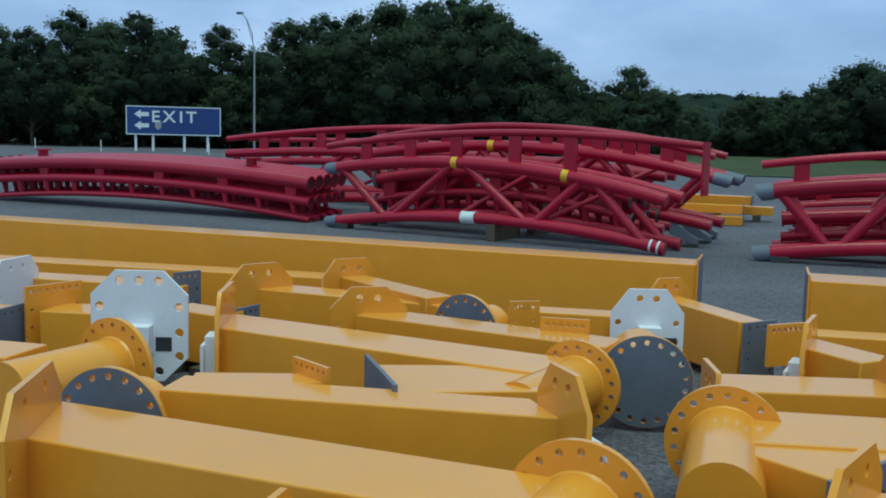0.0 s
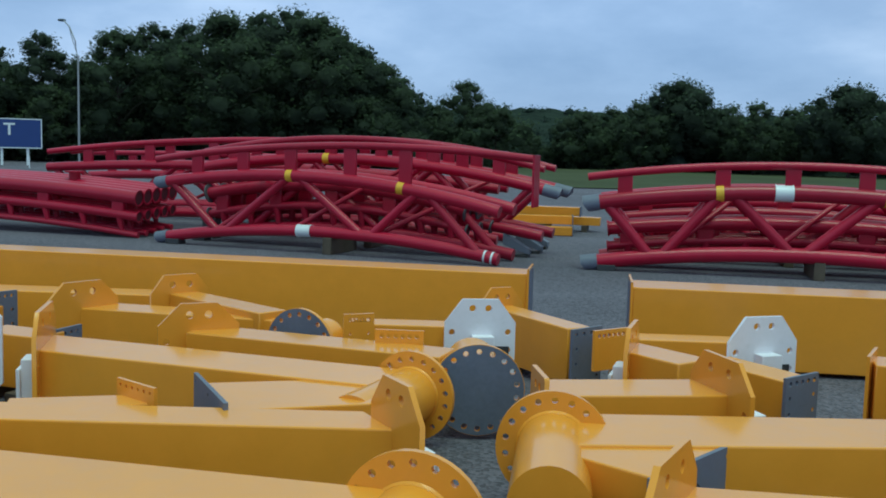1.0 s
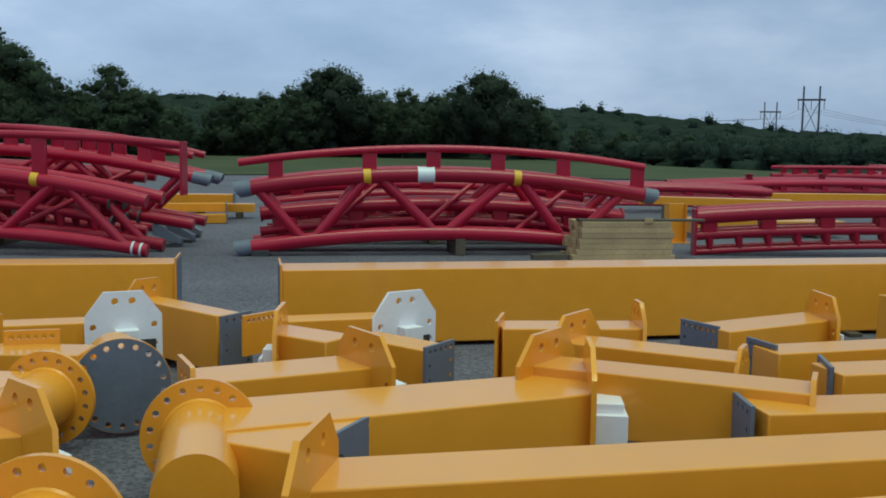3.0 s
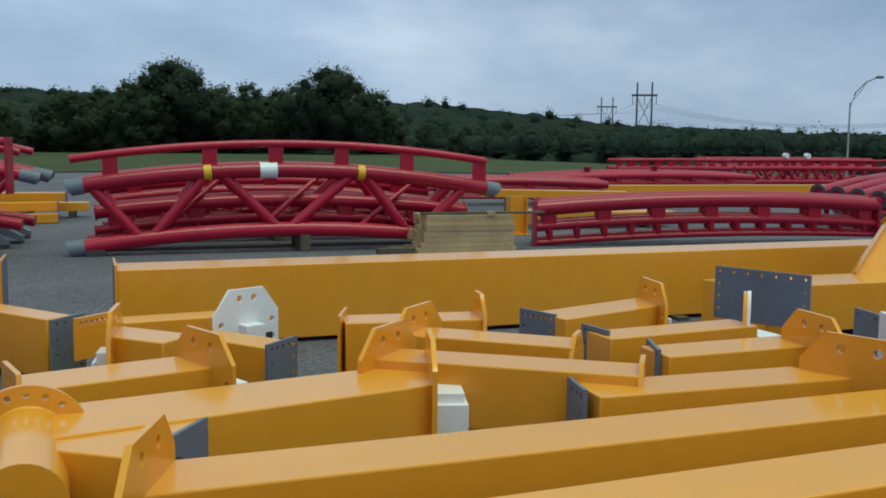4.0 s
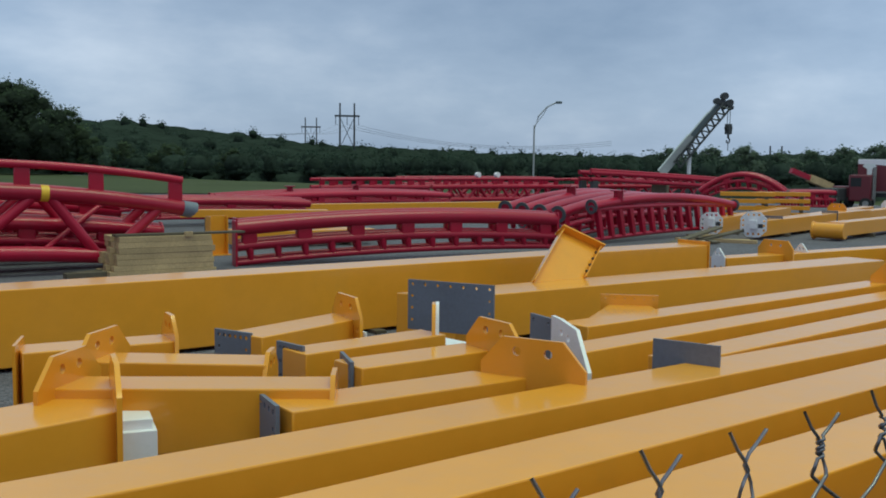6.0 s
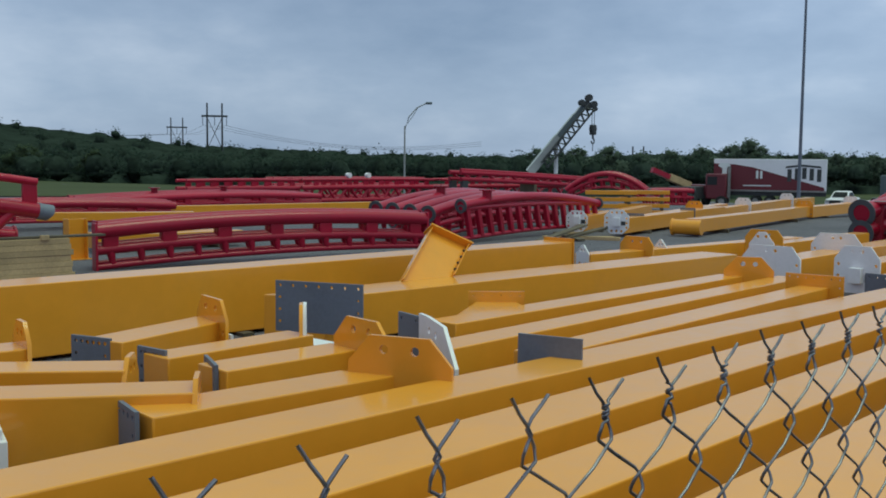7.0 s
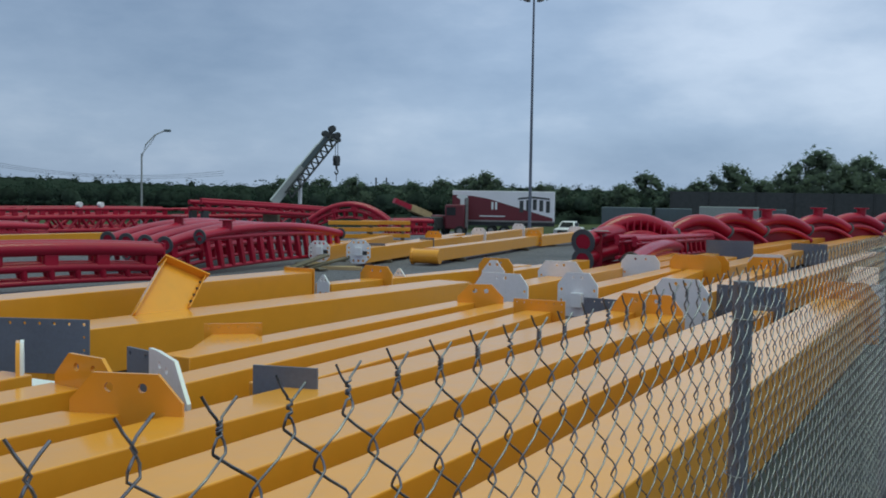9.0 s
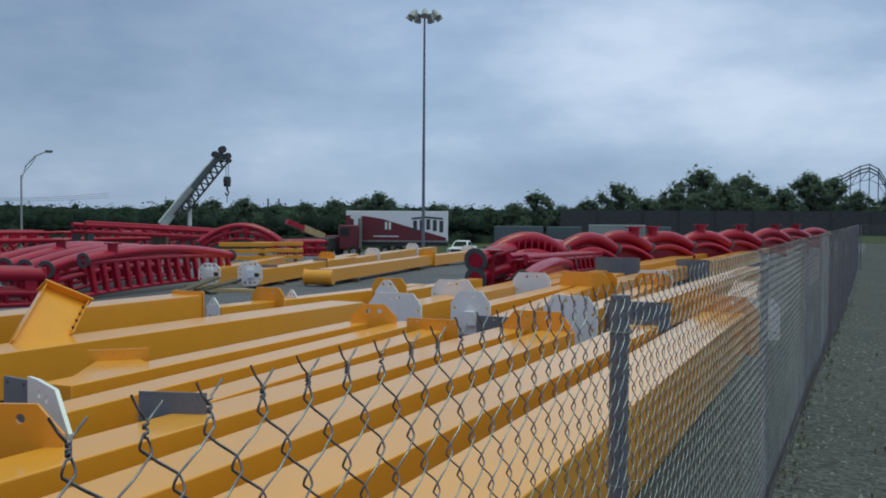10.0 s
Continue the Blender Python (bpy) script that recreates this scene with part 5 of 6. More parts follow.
ladder_track((38.3, 24.6), (40.6, 23.4), (0.72, 0.72, 0.02), (0.42, 0.42, 0.02), (0.1, 0.1, 0.02), 8, 2, 0.5)


def arch_track(a0, a1, d, stub, seed):
    """A bowed track spine lying on its side: thick pipe, curved web with ribs, running rails, and a flanged stub."""
    p, q = polar(a0 - 0.12, d), polar(a1 + 0.12, d * 1.06)
    m, L = lie(p[:2], q[:2], p[2])
    r = random.Random(seed)
    ob = thing("arched_track", "bowed crimson coaster track section with a thick pipe spine", "track section", m, group="bowed red track sections")
    rise = 0.40 + r.uniform(-0.03, 0.03)
    spine, mid, low = (0.94, 0.92, rise), (0.58, 0.56, rise), (0.12, 0.12, rise * 0.6)
    for nm, prof, rad, y in (("spine", spine, 0.185, 0), ("rail", mid, 0.085, -0.16), ("rail", low, 0.07, 0.1)):
        bm = fresh()
        tube(bm, [Vector((v.x, v.y + y, v.z)) for v in (Vector(w) for w in arc(26, L, 0, *prof))], rad, 18)
        part(nm, bm, RED, ob)
    bm = fresh()
    rows = [[bm.verts.new((on(L, 0, pr, k / 24).x, y, on(L, 0, pr, k / 24).z)) for y in (0.03, 0.05) for pr in (spine, low)] for k in range(25)]
    for u, v in zip(rows, rows[1:]):
        for i, j in ((0, 1), (1, 3), (3, 2), (2, 0)):
            bm.faces.new((u[i], v[i], v[j], u[j]))
    bmesh.ops.recalc_face_normals(bm, faces=bm.faces)
    part("web", bm, RED, ob)
    for k in range(11 if seed == 0 else 0):
        f = (k + 0.5) / 11
        u, v = on(L, 0, spine, f), on(L, 0, mid, f)
        bm = fresh()
        box(bm, u.x - 0.03, u.x + 0.03, -0.2, 0.03, v.z, u.z, 0.01)
        part("rib", bm, RED, ob)
    for f in (0.0, 1.0):
        u, v = on(L, 0, spine, f), on(L, 0, spine, f + (0.01 if f else -0.01))
        bm = fresh()
        tube(bm, [u, u + (v - u).normalized() * 0.04], 0.25, 22)
        part("end_flange", bm, FLANGE, ob, "grey primed end flange")
    if stub:
        u = on(L, 0, spine, stub)
        bm = fresh()
        tube(bm, [u, u + Vector((0, 0, 0.36))], 0.18, 18)
        tube(bm, [u + Vector((0, 0, 0.36)), u + Vector((0, 0, 0.41))], 0.29, 22)
        part("stub_flange", bm, RED, ob)


for k, row in enumerate([(69.7, 73.6, 27.0, None), (73.7, 76.5, 30.5, None), (75.3, 78.4, 32.0, 0.74), (77.9, 80.7, 35.0, 0.29), (80.2, 82.7, 38.5, 0.44), (81.9, 84.3, 42.0, 0.62), (84.1, 85.8, 50.0, 0.65), (85.2, 86.9, 56.0, 0.63), (86.5, 87.9, 62.0, None)]):
    arch_track(*row, k)
# twin pipe ends and the straight piece in front of the arches
ladder_track((23.3, 8.9), (29.5, 8.3), (0.81, 1.0, 0.2), (0.34, 0.4, 0.2), (0.1, 0.1, 0.1), 10, 1, 0.6, spine_r=0.215, mid_r=0.2)
ladder_track((23.24, 7.53), (33.7, 7.3), (0.92, 0.78, 0.02), (0.80, 0.68, 0.02), (0.42, 0.3, 0.02), 22, 2, 0.5, ribs=True, spine_r=0.08, flanges=False)
ladder_track((21.4, 6.98), (27.4, 7.6), (0.45, 0.55, 0.2), (0.3, 0.35, 0.2), (0.1, 0.1, 0.1), 9, 1, spine_r=0.17, mid_r=0.1)
# an added post; the white glint on its plate is painted pale grey
saddle = thing("saddle_bracket", "red steel post, added, with a flat top plate painted pale as its glint", "bracket", Matrix.Translation((23.9, 8.75, 0)) @ Matrix.Rotation(radians(-68), 4, "Z"), group="")
bm = fresh()
box(bm, -0.14, 0.14, -0.1, 0.1, 0.0, 1.02, 0.03)
box(bm, -0.34, 0.34, -0.2, 0.2, 1.02, 1.07, 0.008)
part("web", bm, RED, saddle)
bm = fresh()
box(bm, -0.28, 0.28, -0.15, 0.15, 1.07, 1.09, 0.006)
part("top_plate", bm, SHEETMETAL, saddle, "top plate painted pale grey as its glint")


# ---- chain-link fence ----
PITCH, PITCH_V, FENCE_TOP = 0.0712, 0.077, 1.756


def chain_link(x0, x1, z0, r, sides, loops):
    """Zigzag wires, each hooked into the next, with twisted barbs along the top."""
    rows = int((FENCE_TOP - 0.03 - z0) / PITCH_V)
    verts, faces = [], []

    def wire(pts):
        start = len(verts)
        for i, p in enumerate(pts):
            d = (pts[min(i + 1, len(pts) - 1)] - pts[max(i - 1, 0)]).normalized()
            a = d.cross(Vector((0, 1, 0))).normalized()
            q = a.cross(d)
            for k in range(sides):
                t = 2 * math.pi * k / sides
                verts.append(p + (a * math.cos(t) + q * math.sin(t)) * r)
        for i in range(len(pts) - 1):
            for k in range(sides):
                j = start + i * sides
                faces.append((j + k, j + (k + 1) % sides, j + sides + (k + 1) % sides, j + sides + k))

    rr = random.Random(int(x0 * 10) + 3)
    bend = [radians(q) for q in {2: (-60, -30, 0, 30, 60), 1: (-66, 0, 66), 0: (0,)}[loops]]
    for k in range(round(x0 / PITCH), round(x1 / PITCH)):
        x = k * PITCH + 0.006
        sag = 0.018 * math.sin(x * 1.1) * min(max((x - 5) / 4, 0), 1)
        first = len(verts)
        for s in (1, -1):
            top = FENCE_TOP + rr.uniform(-0.003, 0.003)
            tip = rr.uniform(0.008, 0.0115)
            # barb, twist, then the zigzag down
            pts = [Vector((x - s * tip * 1.3, s * 0.003, top + 0.014 + 0.002 * s)), Vector((x - s * tip * 0.6, s * 0.0025, top + 0.006))]
            for i in range(9 if loops == 2 else 3):
                turn = math.pi * (0.5 * i if loops == 2 else i)
                pts.append(Vector((x - s * 0.0021 * math.cos(turn), s * 0.0021 * math.sin(turn), top - (0.0015 if loops == 2 else 0.006) * i)))
            z = top - 0.0165
            for i in range(2 * rows):
                out = i % 2
                xc = x + s * (PITCH * 0.5 + 0.0046 if out else -0.0046)
                y = 0.0030 * s * (-1 if out else 1)
                zc = z - i * PITCH_V / 2
                pull = -s if out else s
                near = i < 30
                for th in (bend[len(bend) // 2:] if i == 0 else bend) if near else bend[len(bend) // 2:len(bend) // 2 + 1]:
                    pts.append(Vector((xc + pull * 0.0042 * (1 - math.cos(th)), y * 1.15 * math.sin(th), zc - 0.0075 * math.sin(th))))
                if loops == 2 and near:
                    # the straight run between two hooks bows a little outwards
                    mid = x + s * PITCH * 0.25
                    pts.append(Vector((mid, y * 1.6, zc - PITCH_V / 4)))
            wire(pts)
        # the cloth bellies in and out a little between its posts
        for v in verts[first:]:
            v.y += sag * abs(math.sin(math.pi * (x - 1.6) / 3.07))
    me = bpy.data.meshes.new("wire_mesh")
    me.from_pydata([tuple(v) for v in verts], [], faces)
    me.materials.append(WIRE)
    me.shade_smooth()
    return me


fence = thing("chain_link_fence", "galvanised chain-link fence with twisted wire barbs along its top", "fence")
for xa, xb, z0, r, sides, loops in [(-2.0, 0.0, 0.38, 0.00125, 3, 1), (0.0, 4.5, 0.38, 0.00125, 4, 2), (4.5, 7.5, 0.38, 0.00115, 3, 2), (7.5, 12.0, 0.3, 0.00105, 3, 1), (12.0, 41.0, 0.0, 0.00075, 3, 0)]:
    ob = new("wire_mesh", chain_link(xa, xb, z0, r, sides, loops))
    ob.parent = fence
# the next run, past the corner post
fence_2 = thing("chain_link_fence", "galvanised chain-link fence turning away from the yard at its corner", "fence", Matrix.Translation((41.0, 0.0, 0)) @ Matrix.Rotation(radians(-58), 4, "Z"))
ob = new("wire_mesh", chain_link(0.0, 7.0, 0.0, 0.0016, 3, 0))
ob.parent = fence_2
for x in (0.1, 3.1, 6.1):
    bm = fresh()
    tube(bm, [(x, 0.03, -0.1), (x, 0.03, 1.728), (x, 0.03, 1.735)], 0.021, 10)
    part("fence_post", bm, POST, fence_2)
for k in range(-1, 14):
    bm = fresh()
    x = 1.6 + 3.07 * k
    tube(bm, [(x, 0.03, -0.1), (x, 0.03, 1.728), (x, 0.03, 1.735)], 0.021, 14)
    fp = part("fence_post", bm, POST, fence)
    # tie wires that hold the mesh to the post
    for z in (1.655, 1.33, 0.98) if k < 5 else ():
        bm = fresh()
        tube(bm, [(x + 0.026 * math.sin(q) * 1.05, 0.03 - 0.026 * math.cos(q), z + 0.006 * math.sin(q * 0.5)) for q in (k2 * 0.45 for k2 in range(15))] + [(x - 0.012, -0.004, z + 0.012), (x - 0.022, -0.009, z + 0.02)], 0.0016, 5)
        part("tie_wire", bm, WIRE, fp, "twisted bright tie wire")


# ---- lumber stack ----
def lumber_stack(p0, p1, depth, layers, h):
    m, L = lie(p0, p1)
    ob = thing("lumber_stack", "squared stack of weathered tan lumber boards on the gravel", "lumber", m)
    r = random.Random(3)
    for k in range(layers):
        for j in range(4):
            bm = fresh()
            y0 = j * depth / 4
            a, z = r.uniform(-0.05, 0.06) + 0.02 * k, L - 0.012 * k + r.uniform(-0.05, 0.02)
            m2 = Matrix.Rotation(radians(r.uniform(-0.5, 0.5)), 4, "Z")
            box(bm, a, z, y0 + 0.006, y0 + depth / 4 - 0.006, k * h + r.uniform(0.000, 0.003), (k + 1) * h - r.uniform(0.001, 0.003), 0.003, m2)
            part("board", bm, LUMBER, ob)
    bm = fresh()
    box(bm, 0.1, L + 0.55, 0.1, 0.3, layers * h, layers * h + 0.035, 0.004)
    part("board", bm, TIMBER, ob, "dark weathered board on top")
    for q in (0.25, L - 0.3):
        bm = fresh()
        box(bm, q - 0.05, q + 0.05, -0.03, depth + 0.04, -0.02, 0.003)
        part("bearer", bm, TIMBER, ob, "dark bearer under the boards")
    bm = fresh()
    box(bm, L - 0.55, L - 0.42, -0.012, 0.05, layers * h - 0.02, layers * h + 0.06, 0.004)
    part("block", bm, LUMBER, ob)


lumber_stack((5.10, 15.22), (6.86, 15.1), 0.75, 7, 0.092)
for k, (x, y) in enumerate([(4.95, 15.45), (19.3, 14.7), (20.2, 14.2), (20.9, 15.6)]):
    for j in range(2):
        bm = fresh()
        box(bm, -0.5, 0.5, -0.07, 0.07, 0, 0.09, 0.006)
        ob = part("timber", bm, LUMBER if k else TIMBER, None)
        ob.matrix_world = Matrix.Translation((x, y + 0.2 * j, 0)) @ Matrix.Rotation(0.3 * j + k, 4, "Z")
        tagged(ob, "loose weathered timber lying on the gravel", "timber", "loose timbers")


for x0, y0, z0, x1, y1, z1 in ((17.6, 14.2, 0.05, 20.6, 15.0, 0.30), (18.9, 14.6, 0.02, 21.4, 14.9, 0.2), (19.4, 14.2, 0.02, 20.6, 15.9, 0.05)):
    bm = fresh()
    u, v = Vector((x0, y0, z0)), Vector((x1, y1, z1))
    box(bm, 0, (v - u).length, -0.1, 0.1, 0, 0.05, 0.006, Matrix.Translation(u) @ (v - u).to_track_quat("X", "Z").to_matrix().to_4x4())
    tagged(part("plank", bm, TIMBER, None), "long weathered plank leaning among timber on the gravel", "plank", "loose planks")


# ---- exit sign ----
def words(text, size, mat, parent, m, label=""):
    cu = bpy.data.curves.new("text", "FONT")
    cu.body, cu.size, cu.extrude = text, size, 0.006
    cu.space_character, cu.offset = 1.18, 0.018
    tmp = new("text", cu)
    me = bpy.data.meshes.new_from_object(tmp.evaluated_get(bpy.context.evaluated_depsgraph_get()))
    bpy.data.objects.remove(tmp)
    me.materials.append(mat)
    ob = new("lettering", me)
    ob.parent, ob.matrix_local = parent, m
    if label:
        ob["label"] = label
    return ob


def exit_sign():
    a, b = Vector(polar(-33.9, 77)), Vector(polar(-28.85, 77))
    d = b - a
    m = Matrix.Translation(a) @ Matrix.Rotation(math.atan2(d.y, d.x), 4, "Z")
    W = d.length
    ob = thing("exit_sign", "large blue exit sign with white letters, arrows and posts", "sign", m)
    z0, z1 = 1.2, 3.3
    bm = fresh()
    box(bm, 0, W, 0, 0.08, z0, z1, 0.02)
    part("panel", bm, BLUE_SIGN, ob)
    for x0, x1, q0, q1 in ((0, W, z0, z0 + 0.07), (0, W, z1 - 0.07, z1), (0, 0.07, z0 + 0.07, z1 - 0.07), (W - 0.07, W, z0 + 0.07, z1 - 0.07)):
        bm = fresh()
        box(bm, x0, x1, -0.012, -0.002, q0, q1)
        part("border", bm, SIGN_WHITE, ob, "thin white border strip")
    for f in (0.1, 0.28, 0.61, 0.86):
        bm = fresh()
        box(bm, W * f - 0.09, W * f + 0.09, 0.085, 0.24, -0.2, z1 - 0.4, 0.01)
        part("post", bm, SIGN_WHITE, ob, "white square post")
    up = Matrix.Rotation(radians(90), 4, "X")
    for letter, f in zip("EXIT", (0.262, 0.385, 0.553, 0.628)):
        words(letter, 1.18, SIGN_WHITE, ob, Matrix.Translation((W * f, -0.01, 2.15)) @ up @ Matrix.Diagonal((1.08, 1, 1, 1)), "white letter " + letter)
    for z in (2.7, 1.88):
        bm = fresh()
        plate(bm, [(0.58, z), (1.05, z + 0.32), (1.05, z + 0.15), (1.62, z + 0.15), (1.62, z - 0.15), (1.05, z - 0.15), (1.05, z - 0.32)], [], 0.008, Matrix.Rotation(radians(-90), 4, "Z") @ Matrix.Translation((0.002, 0, 0)))
        part("arrow", bm, SIGN_WHITE, ob, "white arrow")
    bm = fresh()
    plate(bm, [(2.05, 2.2), (2.5, 2.2), (2.5, 1.75), (2.28, 1.55), (2.05, 1.75)], [], 0.008, Matrix.Rotation(radians(-90), 4, "Z") @ Matrix.Translation((0.002, 0, 0)))
    part("shield", bm, SHEETMETAL, ob, "small pale shield emblem")
    return ob


exit_sign()


# ---- lamps and poles ----
def street_lamp(az, d, top, arm, toward):
    x, y, z = polar(az, d)
    ob = thing("street_lamp", "tall grey steel street lamp with one curved arm", "street lamp", Matrix.Translation((x, y, z)) @ Matrix.Rotation(toward, 4, "Z"), group="street lamps")
    h = 1.92 + d * math.tan(radians(top)) - z
    bm = fresh()
    tube(bm, [(0, 0, -0.1), (0, 0, h * 0.75)], d * 0.0011, 10, r1=d * 0.0008)
    part("pole", bm, SHEETMETAL, ob)
    bm = fresh()
    tube(bm, [(0, 0, h * 0.7), (arm * 0.15, 0, h * 0.85), (arm * 0.45, 0, h * 0.95), (arm * 0.8, 0, h)], d * 0.0006, 8)
    tube(bm, [(0, 0, h * 0.74), (arm * 0.3, 0, h * 0.86), (arm * 0.5, 0, h * 0.96)], d * 0.0004, 6)
    part("arm", bm, SHEETMETAL, ob)
    bm = fresh()
    s = arm * 0.14
    box(bm, arm * 0.76, arm, -s * 0.7, s * 0.7, h - s * 0.3, h + s * 0.3, s * 0.2)
    part("lamp_head", bm, DULL_SHEET, ob)


street_lamp(-27.0, 85, 6.35, 2.2, radians(-205))
street_lamp(43.6, 88, 3.42, 2.4, radians(-40))


def light_mast(az, d):
    x, y, z = polar(az, d)
    ob = thing("light_mast", "very tall slender steel floodlight mast on a round concrete base", "light mast", Matrix.Translation((x, y, z)))
    h = 1.92 + d * math.tan(radians(11.45)) - z
    bm = fresh()
    tube(bm, [(0, 0, 0), (0, 0, 0.75)], 0.45, 20)
    part("base", bm, CONCRETE, ob)
    bm = fresh()
    tube(bm, [(0, 0, 0.75), (0, 0, h)], 0.10, 12, r1=0.055)
    part("pole", bm, PRIMER, ob)
    bm = fresh()
    for k in range(7):
        a = 6.28 * k / 7
        tube(bm, [(0, 0, h - 0.1), (0.75 * math.cos(a), 0.75 * math.sin(a), h + 0.1)], 0.03, 6)
    part("ring", bm, DARKSTEEL, ob)
    for k in range(7):
        a = 6.28 * k / 7
        bm = fresh()
        c, s = math.cos(a), math.sin(a)
        tube(bm, [(0.62 * c, 0.62 * s, h + 0.22), (0.78 * c, 0.78 * s, h + 0.05), (0.95 * c, 0.95 * s, h - 0.22)], 0.10, 12, r1=0.24)
        part("floodlight", bm, SHEETMETAL, ob)


light_mast(65.55, 58)


def pylon(az, d, top, half):
    x, y, z = polar(az, d)
    ob = thing("power_pylon", "dark wooden H-frame power line pylon with a cross-arm", "pylon", Matrix.Translation((x, y, z)) @ Matrix.Rotation(radians(-az), 4, "Z"), group="power pylons")
    h = 1.92 + d * math.tan(radians(top)) - z
    for s in (-1, 1):
        bm = fresh()
        tube(bm, [(s * half, 0, 0), (s * half, 0, h)], 0.28, 8, r1=0.2)
        part("pole", bm, DARKSTEEL, ob)
        bm = fresh()
        tube(bm, [(s * half, 0, h * 0.38), (-s * half, 0, h * 0.8)], 0.09, 6)
        part("brace", bm, DARKSTEEL, ob)
        for q in (-1.6, 0.0, 1.6):
            if (q == 0) == (s > 0):
                bm = fresh()
                tube(bm, [(q * half, 0, h * 0.82), (q * half, 0, h * 0.70)], 0.09, 6)
                part("insulator", bm, DARKSTEEL, ob)
    bm = fresh()
    box(bm, -1.75 * half, 1.75 * half, -0.15, 0.15, h * 0.81, h * 0.835)
    part("cross_arm", bm, DARKSTEEL, ob)
    return x, y, z + h * 0.7


pa = pylon(32.9, 260, 3.25, 1.85)
pb = pylon(30.85, 380, 2.4, 2.1)


def wire_line(a, b, sag):
    bm = fresh()
    a, b = Vector(a), Vector(b)
    tube(bm, [a.lerp(b, k / 20) - Vector((0, 0, 4 * sag * k / 20 * (1 - k / 20))) for k in range(21)], 0.03, 4)
    ob = part("power_line", bm, DARKSTEEL, None)
    tagged(ob, "thin dark power line wire sagging between pylons", "power line", "power lines")


for s in (-2.4, 0, 2.4):
    wire_line((pa[0] + s, pa[1] - s * 0.6, pa[2]), (pb[0] + s, pb[1] - s * 0.6, pb[2]), 1.0)
    wire_line((pa[0] + s, pa[1] - s * 0.6, pa[2]), (*polar(48, 230)[:2], 6.5 + s * 0.2), 3.0)
    wire_line((pb[0] + s, pb[1] - s * 0.6, pb[2]), (*polar(-6, 300)[:2], 15 + s * 0.3), 4.5)


# ---- crane ----
def crane():
    base, tip = Vector((*polar(50.9, 100)[:2], 0.9)), Vector((*polar(54.1, 101)[:2], 8.05))
    ob = thing("mobile_crane", "pale grey mobile crane with raised telescopic boom and hanging hook", "crane", Matrix.Translation((base.x, base.y, ground_z(base.x, base.y))))
    inv = ob.matrix_world.inverted()
    a, b = inv @ base, inv @ tip
    d = (b - a).normalized()
    m = Matrix.Translation(a) @ d.to_track_quat("X", "Z").to_matrix().to_4x4()
    n = (b - a).length
    for k, (f0, f1, s) in enumerate([(0, 0.5, 0.78), (0.4, 0.8, 0.64), (0.7, 0.98, 0.5)]):
        bm = fresh()
        box(bm, n * f0, n * f1, -s / 2, s / 2, -s / 2 + 0.2, s / 2 + 0.2, 0.03, m)
        part("boom_section", bm, DULL_SHEET if k else SHEETMETAL, ob)
        # the lit top of the boom, put in as a pale strip
        bm = fresh()
        box(bm, n * f0, n * f1, -s / 2, s / 2, s / 2 + 0.2, s / 2 + 0.28, 0.02, m)
        box(bm, n * f0, n * f1, s / 2 - 0.1, s / 2 + 0.03, s / 2 - 0.15, s / 2 + 0.2, 0.02, m)
        part("lit_edge", bm, CRANE_PALE, ob, "boom edge painted pale as light on its top")
    # the lattice jib stowed along the boom
    bm = fresh()
    for y, z in ((-0.5, 0.05), (-0.5, -0.75), (-0.95, 0.05), (-0.95, -0.75)):
        tube(bm, [m @ Vector((n * 0.16, y, z)), m @ Vector((n * 0.97, y, z))], 0.075, 6)
    for k in range(20):
        x0, x1 = n * (0.16 + 0.04 * k), n * (0.16 + 0.04 * (k + 1))
        q = (0.05, -0.75) if k % 2 else (-0.75, 0.05)
        for y in (-0.5, -0.95):
            tube(bm, [m @ Vector((x0, y, q[0])), m @ Vector((x1, y, q[1]))], 0.055, 5)
        tube(bm, [m @ Vector((x1, -0.5, q[1])), m @ Vector((x1, -0.95, q[1]))], 0.05, 5)
    part("lattice_jib", bm, DARKSTEEL, ob, "dark lattice jib")
    bm = fresh()
    tube(bm, [m @ Vector((n * 0.0 + 1.6, 0, -1.9)), m @ Vector((n * 0.42, 0, -0.1))], 0.2, 12)
    part("lift_cylinder", bm, WHITE, ob)
    bm = fresh()
    box(bm, n * 0.93, n * 1.01, -0.3, 0.3, -0.5, 0.45, 0.06, m)
    for x, z, rad in ((1.02, -0.45, 0.34), (1.04, 0.35, 0.36), (0.95, 0.62, 0.3), (0.99, -0.85, 0.22)):
        for y in (-0.34, 0.0, 0.34):
            tube(bm, [m @ Vector((n * x, y - 0.06, z)), m @ Vector((n * x, y + 0.06, z))], rad, 14)
    part("boom_head", bm, DARKSTEEL, ob)
    h = inv @ Vector((*polar(54.35, 100)[:2], 7.6))
    bm = fresh()
    for s in (-0.2, 0.2):
        tube(bm, [h + Vector((s, 0, 0)), h + Vector((s, 0, -1.9))], 0.035, 5)
    part("hoist_rope", bm, DARKSTEEL, ob)
    bm = fresh()
    for s in (-0.12, 0.12):
        tube(bm, [h + Vector((0, s - 0.05, -2.15)), h + Vector((0, s + 0.05, -2.15))], 0.42, 18)
    box(bm, h.x - 0.3, h.x + 0.3, h.y - 0.25, h.y + 0.25, h.z - 2.75, h.z - 1.75, 0.08)
    tube(bm, [h + Vector((0, 0, -2.7)), h + Vector((0, 0, -3.1))], 0.11, 8)
    tube(bm, [h + Vector((0.24 * math.sin(q), 0, -3.35 + 0.24 * math.cos(q))) for q in (k * 0.4 for k in range(13))], 0.075, 8)
    tube(bm, [h + Vector((0, 0, -3.55)), h + Vector((0, 0, -4.3))], 0.04, 6)
